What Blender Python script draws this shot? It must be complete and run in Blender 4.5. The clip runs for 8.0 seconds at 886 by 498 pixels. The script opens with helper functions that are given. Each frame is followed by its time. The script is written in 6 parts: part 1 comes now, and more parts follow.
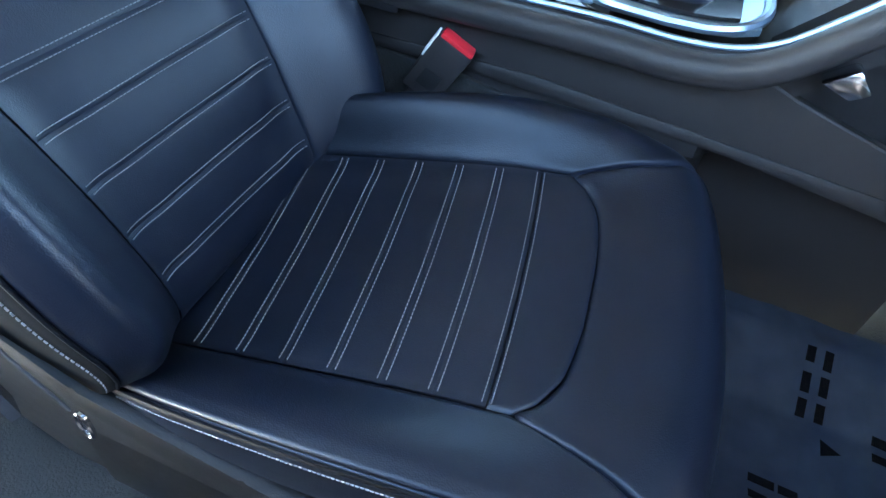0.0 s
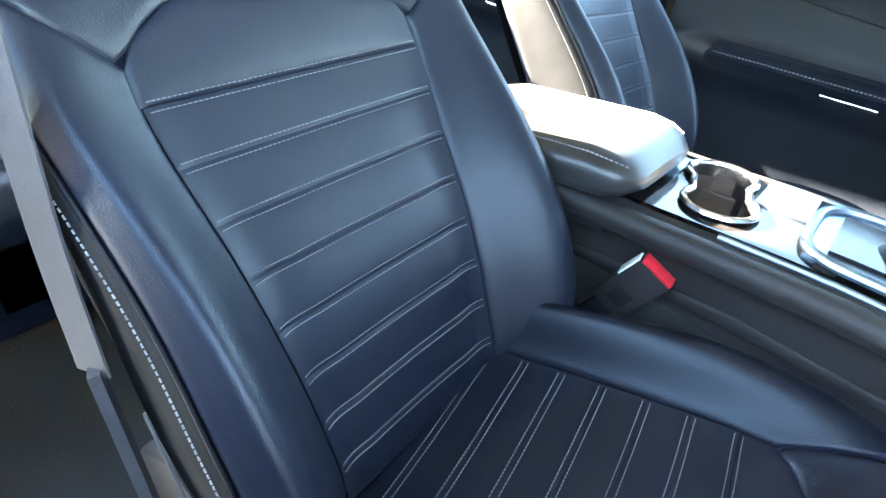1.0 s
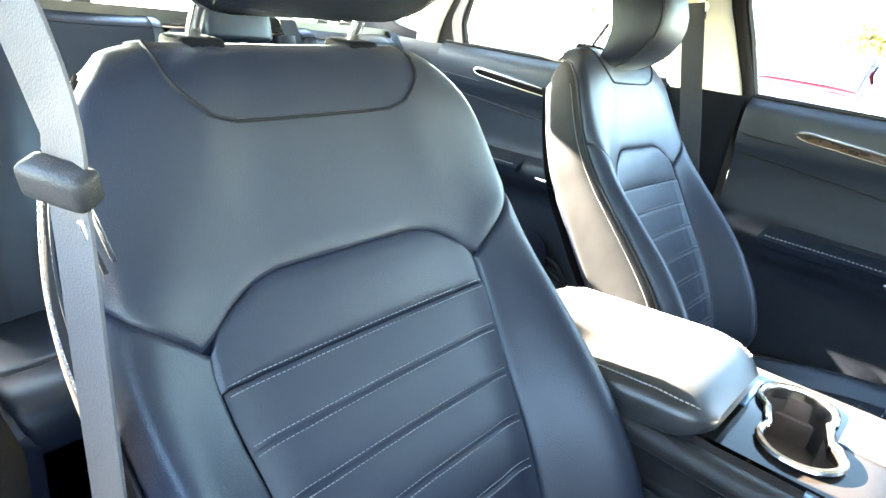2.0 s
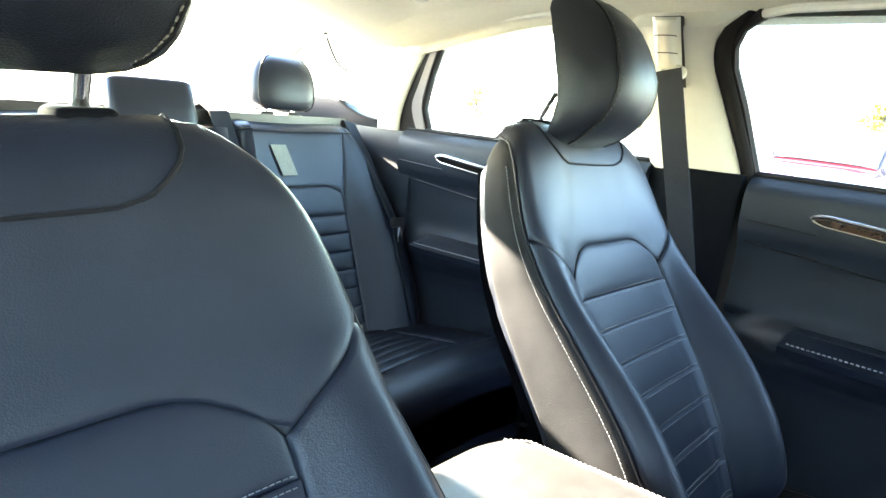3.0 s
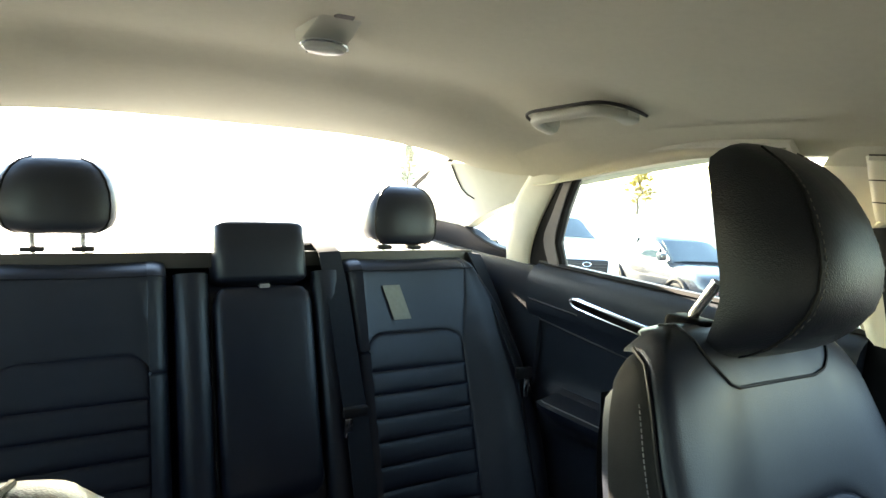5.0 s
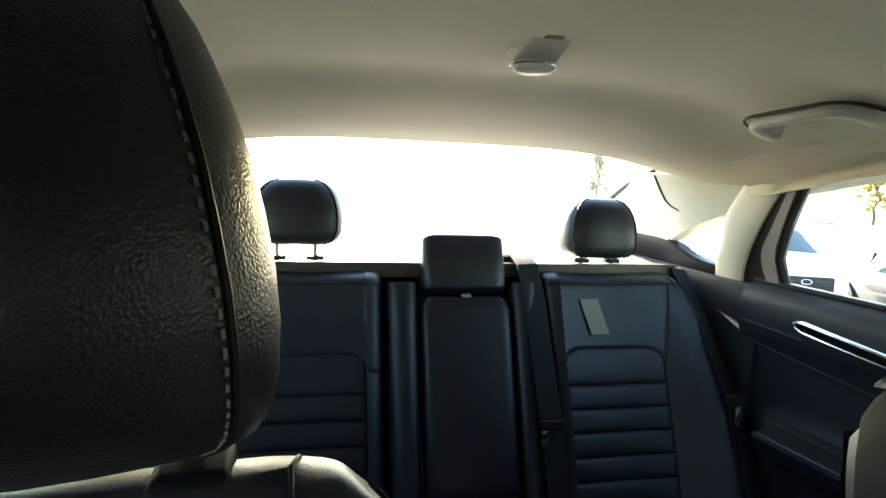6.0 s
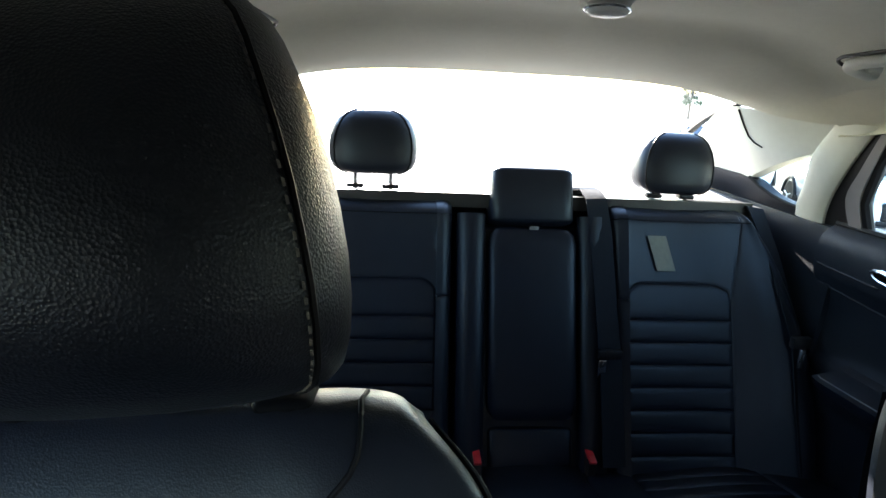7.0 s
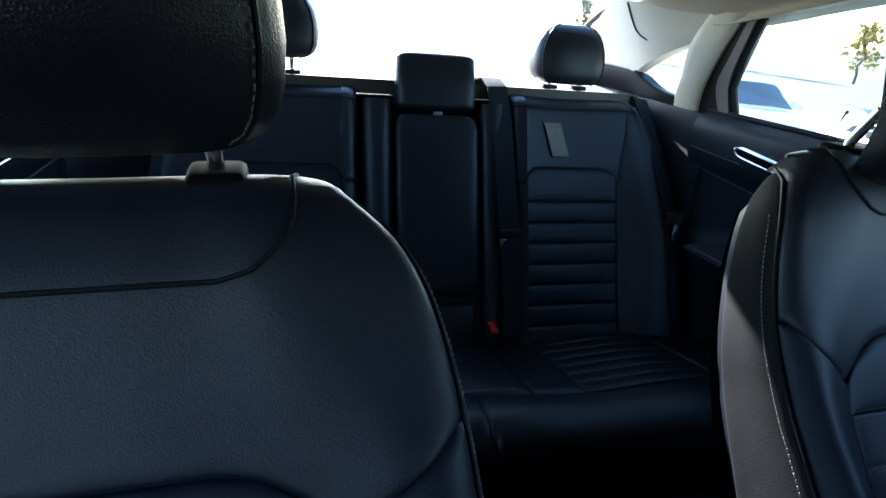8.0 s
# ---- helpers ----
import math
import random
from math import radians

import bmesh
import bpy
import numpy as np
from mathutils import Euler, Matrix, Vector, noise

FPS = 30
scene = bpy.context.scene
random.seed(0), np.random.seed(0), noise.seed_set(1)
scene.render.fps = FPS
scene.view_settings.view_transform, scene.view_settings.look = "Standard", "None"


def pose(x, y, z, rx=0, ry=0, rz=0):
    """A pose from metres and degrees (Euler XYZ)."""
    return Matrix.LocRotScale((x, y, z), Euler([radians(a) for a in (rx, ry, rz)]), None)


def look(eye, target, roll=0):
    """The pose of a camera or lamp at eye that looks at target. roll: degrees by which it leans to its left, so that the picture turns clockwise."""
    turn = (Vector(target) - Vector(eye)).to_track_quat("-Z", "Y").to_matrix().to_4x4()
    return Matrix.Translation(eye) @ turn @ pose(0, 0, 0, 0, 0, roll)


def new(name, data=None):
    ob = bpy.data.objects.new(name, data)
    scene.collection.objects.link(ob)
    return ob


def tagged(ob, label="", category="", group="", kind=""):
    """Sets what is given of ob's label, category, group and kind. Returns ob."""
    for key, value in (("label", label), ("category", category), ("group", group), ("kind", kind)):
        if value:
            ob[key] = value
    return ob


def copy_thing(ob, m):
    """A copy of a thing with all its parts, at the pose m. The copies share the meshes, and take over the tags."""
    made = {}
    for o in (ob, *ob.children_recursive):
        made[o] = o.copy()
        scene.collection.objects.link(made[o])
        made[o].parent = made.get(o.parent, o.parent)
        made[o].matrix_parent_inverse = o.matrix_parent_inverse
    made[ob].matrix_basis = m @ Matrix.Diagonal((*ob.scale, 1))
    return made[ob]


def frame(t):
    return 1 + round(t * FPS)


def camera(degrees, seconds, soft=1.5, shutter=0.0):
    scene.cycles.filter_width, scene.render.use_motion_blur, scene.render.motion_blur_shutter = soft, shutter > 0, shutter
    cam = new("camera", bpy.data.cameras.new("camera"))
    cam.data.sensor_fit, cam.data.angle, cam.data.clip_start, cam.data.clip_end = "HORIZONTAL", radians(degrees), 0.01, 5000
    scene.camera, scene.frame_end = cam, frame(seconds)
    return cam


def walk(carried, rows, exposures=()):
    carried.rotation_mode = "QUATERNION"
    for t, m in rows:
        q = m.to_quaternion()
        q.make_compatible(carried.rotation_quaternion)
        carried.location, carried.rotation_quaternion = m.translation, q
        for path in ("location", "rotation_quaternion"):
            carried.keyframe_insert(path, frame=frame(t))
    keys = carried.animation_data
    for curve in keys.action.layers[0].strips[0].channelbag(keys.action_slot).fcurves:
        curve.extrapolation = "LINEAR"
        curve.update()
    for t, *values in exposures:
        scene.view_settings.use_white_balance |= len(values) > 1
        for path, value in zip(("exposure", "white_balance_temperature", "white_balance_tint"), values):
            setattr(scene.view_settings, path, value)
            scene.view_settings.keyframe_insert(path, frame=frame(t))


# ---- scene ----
# ---------- camera ----------
cam = camera(73.0, 8.0)
PATH = [
    (0.0, 0.734, 0.275, 1.019, 46.80, -5.99, 113.41),
    (0.5, 0.727, 0.220, 1.029, 50.28, -8.14, 123.09),
    (1.0, 0.727, 0.180, 1.082, 56.68, -7.91, 129.30),
    (1.5, 0.732, 0.127, 1.166, 62.61, -8.59, 131.66),
    (1.7, 0.731, 0.117, 1.185, 64.56, -8.42, 132.28),
    (2.8, 0.505, 0.093, 1.158, 75.35, -5.13, 135.08),
    (3.0, 0.431, 0.065, 1.162, 76.15, -5.33, 134.97),
    (3.5, 0.322, 0.008, 1.187, 77.68, -4.95, 135.01),
    (4.0, 0.265, -0.043, 1.244, 80.92, -4.73, 135.26),
    (4.2, 0.262, -0.061, 1.259, 82.50, -4.60, 137.00),
    (4.5, 0.256, -0.084, 1.278, 82.45, -4.46, 139.14),
    (5.0, 0.235, -0.076, 1.281, 82.36, -4.06, 150.01),
    (6.5, 0.272, -0.065, 1.298, 81.22, -2.32, 172.73),
    (7.0, 0.257, -0.029, 1.331, 73.76, -3.00, 175.25),
    (7.5, 0.260, -0.015, 1.284, 68.95, -4.27, 174.08),
    (8.0, 0.277, 0.032, 1.247, 67.96, -4.90, 165.76),
]
EXPOSURE = [(0.0, 7.15, 6300, 10), (0.5, 7.3, 6600, 10), (1.0, 7.55, 7000, 10), (1.5, 7.6, 7400, 10), (3.0, 6.85, 7200, 10), (4.0, 5.85, 7500, 10), (4.5, 5.4, 7700, 10), (6.5, 4.5, 7200, 11), (7.0, 4.3, 6300, 13), (7.5, 4.0, 5850, 14), (8.0, 3.85, 5600, 14)]
walk(cam, [(t, pose(x, y, z, rx, ry, rz)) for t, x, y, z, rx, ry, rz in PATH], exposures=EXPOSURE)

# ---------- daylight ----------
SUN_TO = Vector((0.135, -0.93, 0.342)).normalized()      # towards the sun
world = bpy.data.worlds.new("sky")
scene.world = world
world.use_nodes = True
wn, wl = world.node_tree.nodes, world.node_tree.links
sky = wn.new("ShaderNodeTexSky")
sky.sky_type, sky.sun_disc = "NISHITA", False
sky.dust_density = 0.3
sky.sun_elevation = math.asin(SUN_TO.z)
sky.sun_rotation = math.atan2(SUN_TO.x, SUN_TO.y)
wl.new(sky.outputs[0], wn["Background"].inputs[0])
wn["Background"].inputs[1].default_value = 0.11
sun_data = bpy.data.lights.new("sun", "SUN")
sun_data.energy, sun_data.angle, sun_data.color = 5.0, radians(0.6), (1.0, 0.93, 0.82)
sun = new("sun", sun_data)
sun.matrix_world = look((0, 0, 30), Vector((0, 0, 30)) - SUN_TO)


# ---------- materials ----------
def mat(name, color, rough=0.5, metal=0.0, scale=40.0, vary=0.25, bump=0.0, bump_scale=400.0, coat=0.0, spec=0.5, cell=False, sheen=0.0, tint=None):
    """A surface with large stains, fine grain and relief, in metres."""
    m = bpy.data.materials.new(name)
    m.use_nodes = True
    n, l = m.node_tree.nodes, m.node_tree.links
    b = n["Principled BSDF"]
    co = n.new("ShaderNodeTexCoord").outputs["Object"]
    big, fine = n.new("ShaderNodeTexNoise"), n.new("ShaderNodeTexNoise")
    big.inputs["Scale"].default_value, fine.inputs["Scale"].default_value = scale * 0.2, scale * 3
    big.inputs["Detail"].default_value = 5
    for t in (big, fine):
        l.new(co, t.inputs["Vector"])
    mix = n.new("ShaderNodeMix")
    mix.data_type, mix.inputs[0].default_value = "FLOAT", 0.4
    l.new(big.outputs[0], mix.inputs[2]), l.new(fine.outputs[0], mix.inputs[3])
    ramp = n.new("ShaderNodeValToRGB")
    ramp.color_ramp.elements[0].position, ramp.color_ramp.elements[1].position = 0.3, 0.7
    ramp.color_ramp.elements[0].color = (*[c * (1 - vary) for c in color], 1)
    ramp.color_ramp.elements[1].color = (*[min(1, c * (1 + vary)) for c in color], 1)
    l.new(mix.outputs[0], ramp.inputs[0]), l.new(ramp.outputs[0], b.inputs["Base Color"])
    rr = n.new("ShaderNodeMapRange")
    rr.inputs["To Min"].default_value, rr.inputs["To Max"].default_value = max(0.02, rough * 0.82), min(1, rough * 1.18)
    l.new(mix.outputs[0], rr.inputs["Value"]), l.new(rr.outputs[0], b.inputs["Roughness"])
    b.inputs["Metallic"].default_value, b.inputs["Coat Weight"].default_value = metal, coat
    b.inputs["Specular IOR Level"].default_value = spec
    if tint:
        b.inputs["Specular Tint"].default_value = (*tint, 1)
    if sheen:
        b.inputs["Sheen Weight"].default_value = sheen
    if bump:
        grain = n.new("ShaderNodeTexVoronoi" if cell else "ShaderNodeTexNoise")
        grain.inputs["Scale"].default_value = bump_scale
        l.new(co, grain.inputs["Vector"])
        bp = n.new("ShaderNodeBump")
        bp.inputs["Strength"].default_value, bp.inputs["Distance"].default_value = bump, 0.0012
        l.new(grain.outputs[0], bp.inputs["Height"]), l.new(bp.outputs[0], b.inputs["Normal"])
    return m


def glass_mat(name, tint):
    m = bpy.data.materials.new(name)
    m.use_nodes = True
    n, l = m.node_tree.nodes, m.node_tree.links
    n.remove(n["Principled BSDF"])
    clear, gloss, mix = (n.new("ShaderNode" + k) for k in ("BsdfTransparent", "BsdfGlossy", "MixShader"))
    clear.inputs[0].default_value = (*tint, 1)
    gloss.inputs["Roughness"].default_value = 0.01
    mix.inputs[0].default_value = 0.06
    l.new(clear.outputs[0], mix.inputs[1]), l.new(gloss.outputs[0], mix.inputs[2])
    l.new(mix.outputs[0], n["Material Output"].inputs[0])
    return m


# the sky's blue reflection is put into the leathers' base colour and specular tint
LEATHER = mat("black_leather", (0.0045, 0.0062, 0.0115), 0.40, scale=12, vary=0.3, bump=0.15, bump_scale=800, cell=True, spec=0.38, tint=(0.84, 0.92, 1.0))
GRAINED = mat("pebbled_black_leather", (0.0045, 0.0060, 0.0105), 0.37, scale=12, vary=0.3, bump=0.32, bump_scale=680, cell=True, spec=0.42, tint=(0.84, 0.92, 1.0))
LIDSKIN = mat("smooth_black_vinyl", (0.012, 0.012, 0.012), 0.34, scale=16, vary=0.3, bump=0.12, bump_scale=800, cell=True, spec=0.6)
SIDEVINYL = mat("grained_black_vinyl", (0.0120, 0.0122, 0.0128), 0.7, scale=12, vary=0.3, bump=0.14, bump_scale=900, cell=True, spec=0.04)
LEATHER_FLAT = mat("perforated_black_leather", (0.0045, 0.0062, 0.0115), 0.42, scale=20, vary=0.3, bump=0.12, bump_scale=900, cell=True, spec=0.38, tint=(0.84, 0.92, 1.0))
STITCH = mat("grey_thread", (0.16, 0.16, 0.165), 0.8, scale=200, vary=0.2)
HEADTHREAD = mat("dull_grey_thread", (0.10, 0.098, 0.092), 0.8, scale=200, vary=0.2)
PIPING = mat("black_piping", (0.004, 0.0045, 0.006), 0.5, spec=0.15)
PLASTIC = mat("black_plastic", (0.006, 0.006, 0.007), 0.5, scale=30, vary=0.2, bump=0.3, bump_scale=900, spec=0.25)
GREYPLASTIC = mat("dark_grey_plastic", (0.0165, 0.0142, 0.0145), 0.55, scale=30, vary=0.15, bump=0.3, bump_scale=900, spec=0.35)
DOORSKIN = mat("soft_black_door_trim", (0.0075, 0.0100, 0.0155), 0.46, scale=20, vary=0.2, bump=0.3, bump_scale=800, cell=True, spec=0.27)
LINER = mat("beige_headliner_cloth", (0.49, 0.472, 0.372), 0.95, scale=30, vary=0.06, bump=0.5, bump_scale=1500, sheen=0.2)
TRIM = mat("light_grey_pillar_plastic", (0.53, 0.525, 0.455), 0.55, scale=20, vary=0.05, bump=0.25, bump_scale=900)
CHROME = mat("satin_chrome", (0.75, 0.76, 0.78), 0.18, 1.0, scale=30, vary=0.05)
BLUESILVER = mat("brushed_silver_trim", (0.25, 0.33, 0.41), 0.34, 0.9, scale=60, vary=0.1)
WOOD = mat("dark_wood_inlay", (0.035, 0.018, 0.011), 0.15, scale=60, vary=0.4, coat=0.6)
GLOSS = mat("gloss_black_panel", (0.007, 0.006, 0.0055), 0.12, scale=20, vary=0.2, spec=0.14)
SLEEVE = mat("matt_black_plastic", (0.0026, 0.003, 0.0042), 0.6, spec=0.03)
RED = mat("red_button_plastic", (0.55, 0.02, 0.03), 0.35)
SUNWHITE = mat("sunlit_face_white", (0.75, 0.75, 0.72), 0.5)
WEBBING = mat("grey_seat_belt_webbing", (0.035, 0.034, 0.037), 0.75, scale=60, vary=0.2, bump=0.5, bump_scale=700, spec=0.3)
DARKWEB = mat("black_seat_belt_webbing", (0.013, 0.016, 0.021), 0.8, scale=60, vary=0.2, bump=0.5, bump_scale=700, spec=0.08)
CARPET = mat("dark_carpet", (0.009, 0.0088, 0.0082), 1.0, scale=60, vary=0.5, bump=1.0, bump_scale=350)
FILM = mat("clear_blue_film", (0.034, 0.042, 0.060), 0.12, scale=8, vary=0.3, bump=0.9, bump_scale=22, coat=0.4)
INK = mat("black_ink", (0.003, 0.003, 0.004), 0.85, spec=0.05)
RUBBER = mat("black_rubber", (0.007, 0.007, 0.008), 0.7, spec=0.2)
ASPHALT = mat("asphalt", (0.085, 0.085, 0.084), 0.9, scale=4, vary=0.3, bump=0.6, bump_scale=60)
LAMPGLASS = mat("frosted_lamp_lens", (0.80, 0.80, 0.76), 0.25, scale=30, vary=0.04)
TINT = glass_mat("tinted_window_glass", (0.80, 0.86, 0.84))
# unseen windscreen, glass made far darker than real to dim the seat fronts
SCREENDIM = glass_mat("dimmed_windscreen_glass", (0.13, 0.14, 0.145))
# front side panes, darkened to cut the skylight on the seats
SIDEDIM = glass_mat("tinted_side_glass", (0.50, 0.54, 0.54))
CLEAR = glass_mat("clear_window_glass", (0.93, 0.96, 0.95))


# ---------- building helpers ----------
def mesh_ob(name, bm, material, smooth=True):
    bmesh.ops.recalc_face_normals(bm, faces=bm.faces)
    me = bpy.data.meshes.new(name)
    bm.to_mesh(me)
    bm.free()
    me.materials.append(material)
    if smooth:
        me.shade_smooth()
        me.set_sharp_from_angle(angle=radians(38))
    return new(name, me)


def part(name, bm, material, parent, label="", smooth=True):
    ob = mesh_ob(name, bm, material, smooth)
    ob.parent = parent
    return tagged(ob, label)


def thing(name, label, category, at=(0, 0, 0), group="", kind=""):
    ob = new(name)
    ob.location, ob.empty_display_size = at, 0.05
    return tagged(ob, label, category, group, kind)


def lut(table, x):
    xs, ys = zip(*table)
    return float(np.interp(x, xs, ys))


def smooth_lut(table, x):
    """Cubic (Catmull-Rom) through a table of (x, value)."""
    xs = [p[0] for p in table]
    ys = [p[1] for p in table]
    if x <= xs[0]:
        return ys[0]
    if x >= xs[-1]:
        return ys[-1]
    i = max(k for k in range(len(xs) - 1) if xs[k] <= x)
    h = xs[i + 1] - xs[i]
    t = (x - xs[i]) / h
    m0 = (ys[i + 1] - ys[i - 1]) / (xs[i + 1] - xs[i - 1]) if i else (ys[1] - ys[0]) / h
    m1 = (ys[i + 2] - ys[i]) / (xs[i + 2] - xs[i]) if i + 2 < len(xs) else (ys[i + 1] - ys[i]) / h
    a, b = t * t, t * t * t
    return (2 * b - 3 * a + 1) * ys[i] + (b - 2 * a + t) * h * m0 + (3 * a - 2 * b) * ys[i + 1] + (b - a) * h * m1


def sheet(fn, nu, nv, close_u=False, bm=None):
    """A grid of fn(u, v) for u and v from 0 to 1."""
    bm = bm or bmesh.new()
    rows = [[bm.verts.new(fn(i / nu, j / nv)) for i in range(nu if close_u else nu + 1)] for j in range(nv + 1)]
    w = nu if close_u else nu
    for j in range(nv):
        for i in range(w):
            k = (i + 1) % nu if close_u else i + 1
            bm.faces.new((rows[j][i], rows[j][k], rows[j + 1][k], rows[j + 1][i]))
    return bm


def slab(fn, nu, nv, thick, bm=None):
    """A grid with thickness; thick is a vector."""
    bm = bm or bmesh.new()
    t = Vector(thick)
    top = [[bm.verts.new(fn(i / nu, j / nv)) for i in range(nu + 1)] for j in range(nv + 1)]
    low = [[bm.verts.new(Vector(fn(i / nu, j / nv)) + t) for i in range(nu + 1)] for j in range(nv + 1)]
    for j in range(nv):
        for i in range(nu):
            bm.faces.new((top[j][i], top[j][i + 1], top[j + 1][i + 1], top[j + 1][i]))
            bm.faces.new((low[j][i], low[j + 1][i], low[j + 1][i + 1], low[j][i + 1]))
    ring = [(0, i) for i in range(nu)] + [(j, nu) for j in range(nv)] + [(nv, i) for i in range(nu, 0, -1)] + [(j, 0) for j in range(nv, 0, -1)]
    for (a, b), (c, d) in zip(ring, ring[1:] + ring[:1]):
        bm.faces.new((top[a][b], low[a][b], low[c][d], top[c][d]))
    return bm


def box(x0, x1, y0, y1, z0, z1, bevel=0.004, seg=2, bm=None):
    bm = bm or bmesh.new()
    made = bmesh.ops.create_cube(bm, size=1.0, matrix=Matrix.Translation(((x0 + x1) / 2, (y0 + y1) / 2, (z0 + z1) / 2)) @ Matrix.Diagonal((x1 - x0, y1 - y0, z1 - z0, 1)))
    if bevel:
        vs = set(made["verts"])
        bmesh.ops.bevel(bm, geom=[e for e in bm.edges if e.verts[0] in vs], offset=bevel, segments=seg, affect="EDGES", profile=0.5)
    return bm


def loft(rings, caps=True, bm=None):
    """Closed rings of equal length joined into a skin."""
    bm = bm or bmesh.new()
    vs = [[bm.verts.new(p) for p in r] for r in rings]
    n = len(rings[0])
    for a, b in zip(vs, vs[1:]):
        for i in range(n):
            bm.faces.new((a[i], a[(i + 1) % n], b[(i + 1) % n], b[i]))
    if caps:
        bm.faces.new(vs[0])
        bm.faces.new(vs[-1])
    return bm


def tube(points, radius, sides=8, bm=None, flat=1.0, closed=False):
    """A round bar along points; flat squeezes it."""
    pts = [Vector(p) for p in points]
    rings, up = [], None
    for i, p in enumerate(pts):
        if closed:
            d = (pts[(i + 1) % len(pts)] - pts[i - 1]).normalized()
        else:
            d = (pts[min(i + 1, len(pts) - 1)] - pts[max(i - 1, 0)]).normalized()
        if up is None:
            up = Vector((0, 0, 1)) if abs(d.z) < 0.9 else Vector((0, 1, 0))
        side = d.cross(up).normalized()
        up = side.cross(d).normalized()
        rings.append([p + radius * (math.cos(a) * side + flat * math.sin(a) * up) for a in (2 * math.pi * k / sides for k in range(sides))])
    if closed:
        rings.append(rings[0])
        bm = loft(rings, False, bm)
        bmesh.ops.remove_doubles(bm, verts=bm.verts, dist=1e-6)
        return bm
    return loft(rings, True, bm)


def prism(outline, axis, a, b, bevel=0.0, bm=None):
    """A flat outline (list of 2D points) drawn out along an axis from a to b."""
    bm = bm or bmesh.new()

    def at(p, w):
        q = list(p)
        q.insert("xyz".index(axis), w)
        return q

    lo, hi = [bm.verts.new(at(p, a)) for p in outline], [bm.verts.new(at(p, b)) for p in outline]
    n = len(outline)
    new_faces = [bm.faces.new(lo), bm.faces.new(hi[::-1])] + [bm.faces.new((lo[i], hi[i], hi[(i + 1) % n], lo[(i + 1) % n])) for i in range(n)]
    if bevel:
        es = {e for f in new_faces for e in f.edges}
        bmesh.ops.recalc_face_normals(bm, faces=new_faces)
        bmesh.ops.bevel(bm, geom=list(es), offset=bevel, segments=2, affect="EDGES", profile=0.5)
    return bm


def strap(points, width, thick=0.0015, side=None, bm=None):
    """A flat band along points; side is its width direction."""
    pts = [Vector(p) for p in points]
    rings = []
    for i, p in enumerate(pts):
        d = (pts[min(i + 1, len(pts) - 1)] - pts[max(i - 1, 0)]).normalized()
        s = Vector(side[i] if isinstance(side, list) else side)
        s = (s - d * s.dot(d)).normalized() * width / 2
        nrm = s.cross(d).normalized() * thick
        rings.append([p - s - nrm, p + s - nrm, p + s + nrm, p - s + nrm])
    return loft(rings, True, bm)


def bezier(p0, p1, p2, p3, n=12):
    P = [Vector(p) for p in (p0, p1, p2, p3)]
    return [(1 - t) ** 3 * P[0] + 3 * t * (1 - t) ** 2 * P[1] + 3 * t * t * (1 - t) * P[2] + t ** 3 * P[3] for t in (k / n for k in range(n + 1))]


def coons(bottom, top, left, right):
    """A patch between four curves, each a function of 0..1."""
    def at(u, v):
        b, t, l, r = (Vector(c) for c in (bottom(u), top(u), left(v), right(v)))
        p00, p10, p01, p11 = (Vector(c) for c in (bottom(0), bottom(1), top(0), top(1)))
        return (1 - v) * b + v * t + (1 - u) * l + u * r - ((1 - u) * (1 - v) * p00 + u * (1 - v) * p10 + (1 - u) * v * p01 + u * v * p11)
    return at


def line(a, b):
    return lambda t: (a[0] + (b[0] - a[0]) * t, a[1] + (b[1] - a[1]) * t)


def poly(*pts):
    """A broken line through points, run by its length."""
    P = [Vector(p) for p in pts]
    L = [0.0]
    for a, b in zip(P, P[1:]):
        L.append(L[-1] + (b - a).length)

    def at(t):
        w = t * L[-1]
        for k in range(len(P) - 1):
            if w <= L[k + 1] + 1e-9:
                return P[k].lerp(P[k + 1], (w - L[k]) / max(1e-9, L[k + 1] - L[k]))
        return P[-1]
    return at


def pad(surface, patch, nu, nv, sink=0.007, roll=0.012, size=(0.25, 0.25), puff=0.0):
    """An upholstered panel: a patch of a surface whose rim rolls down into its seams."""
    def rim(u, length):
        e = min(u, 1 - u) * length / roll
        return 0.0 if e >= 1 else sink * (1 - math.sqrt(max(0.0, 1 - (1 - e) ** 2)))

    def at(u, v):
        u, v = edge_ease(u), edge_ease(v)
        s, w = patch(u, v)
        p, q1, q2 = surface(s, w), surface(s + 0.004, w), surface(s, w + 0.002)
        n = (q1 - p).cross(q2 - p)
        n = n.normalized() if n.length > 1e-12 else Vector((0, 0, 1))
        bulge = puff * 16 * u * (1 - u) * v * (1 - v)
        return p + n * (bulge - max(rim(u, size[0]), rim(v, size[1])))
    return sheet(at, nu, nv)


def edge_ease(u):
    """Packs rows of a grid towards its rims."""
    return u - 0.11 * math.sin(2 * math.pi * u)


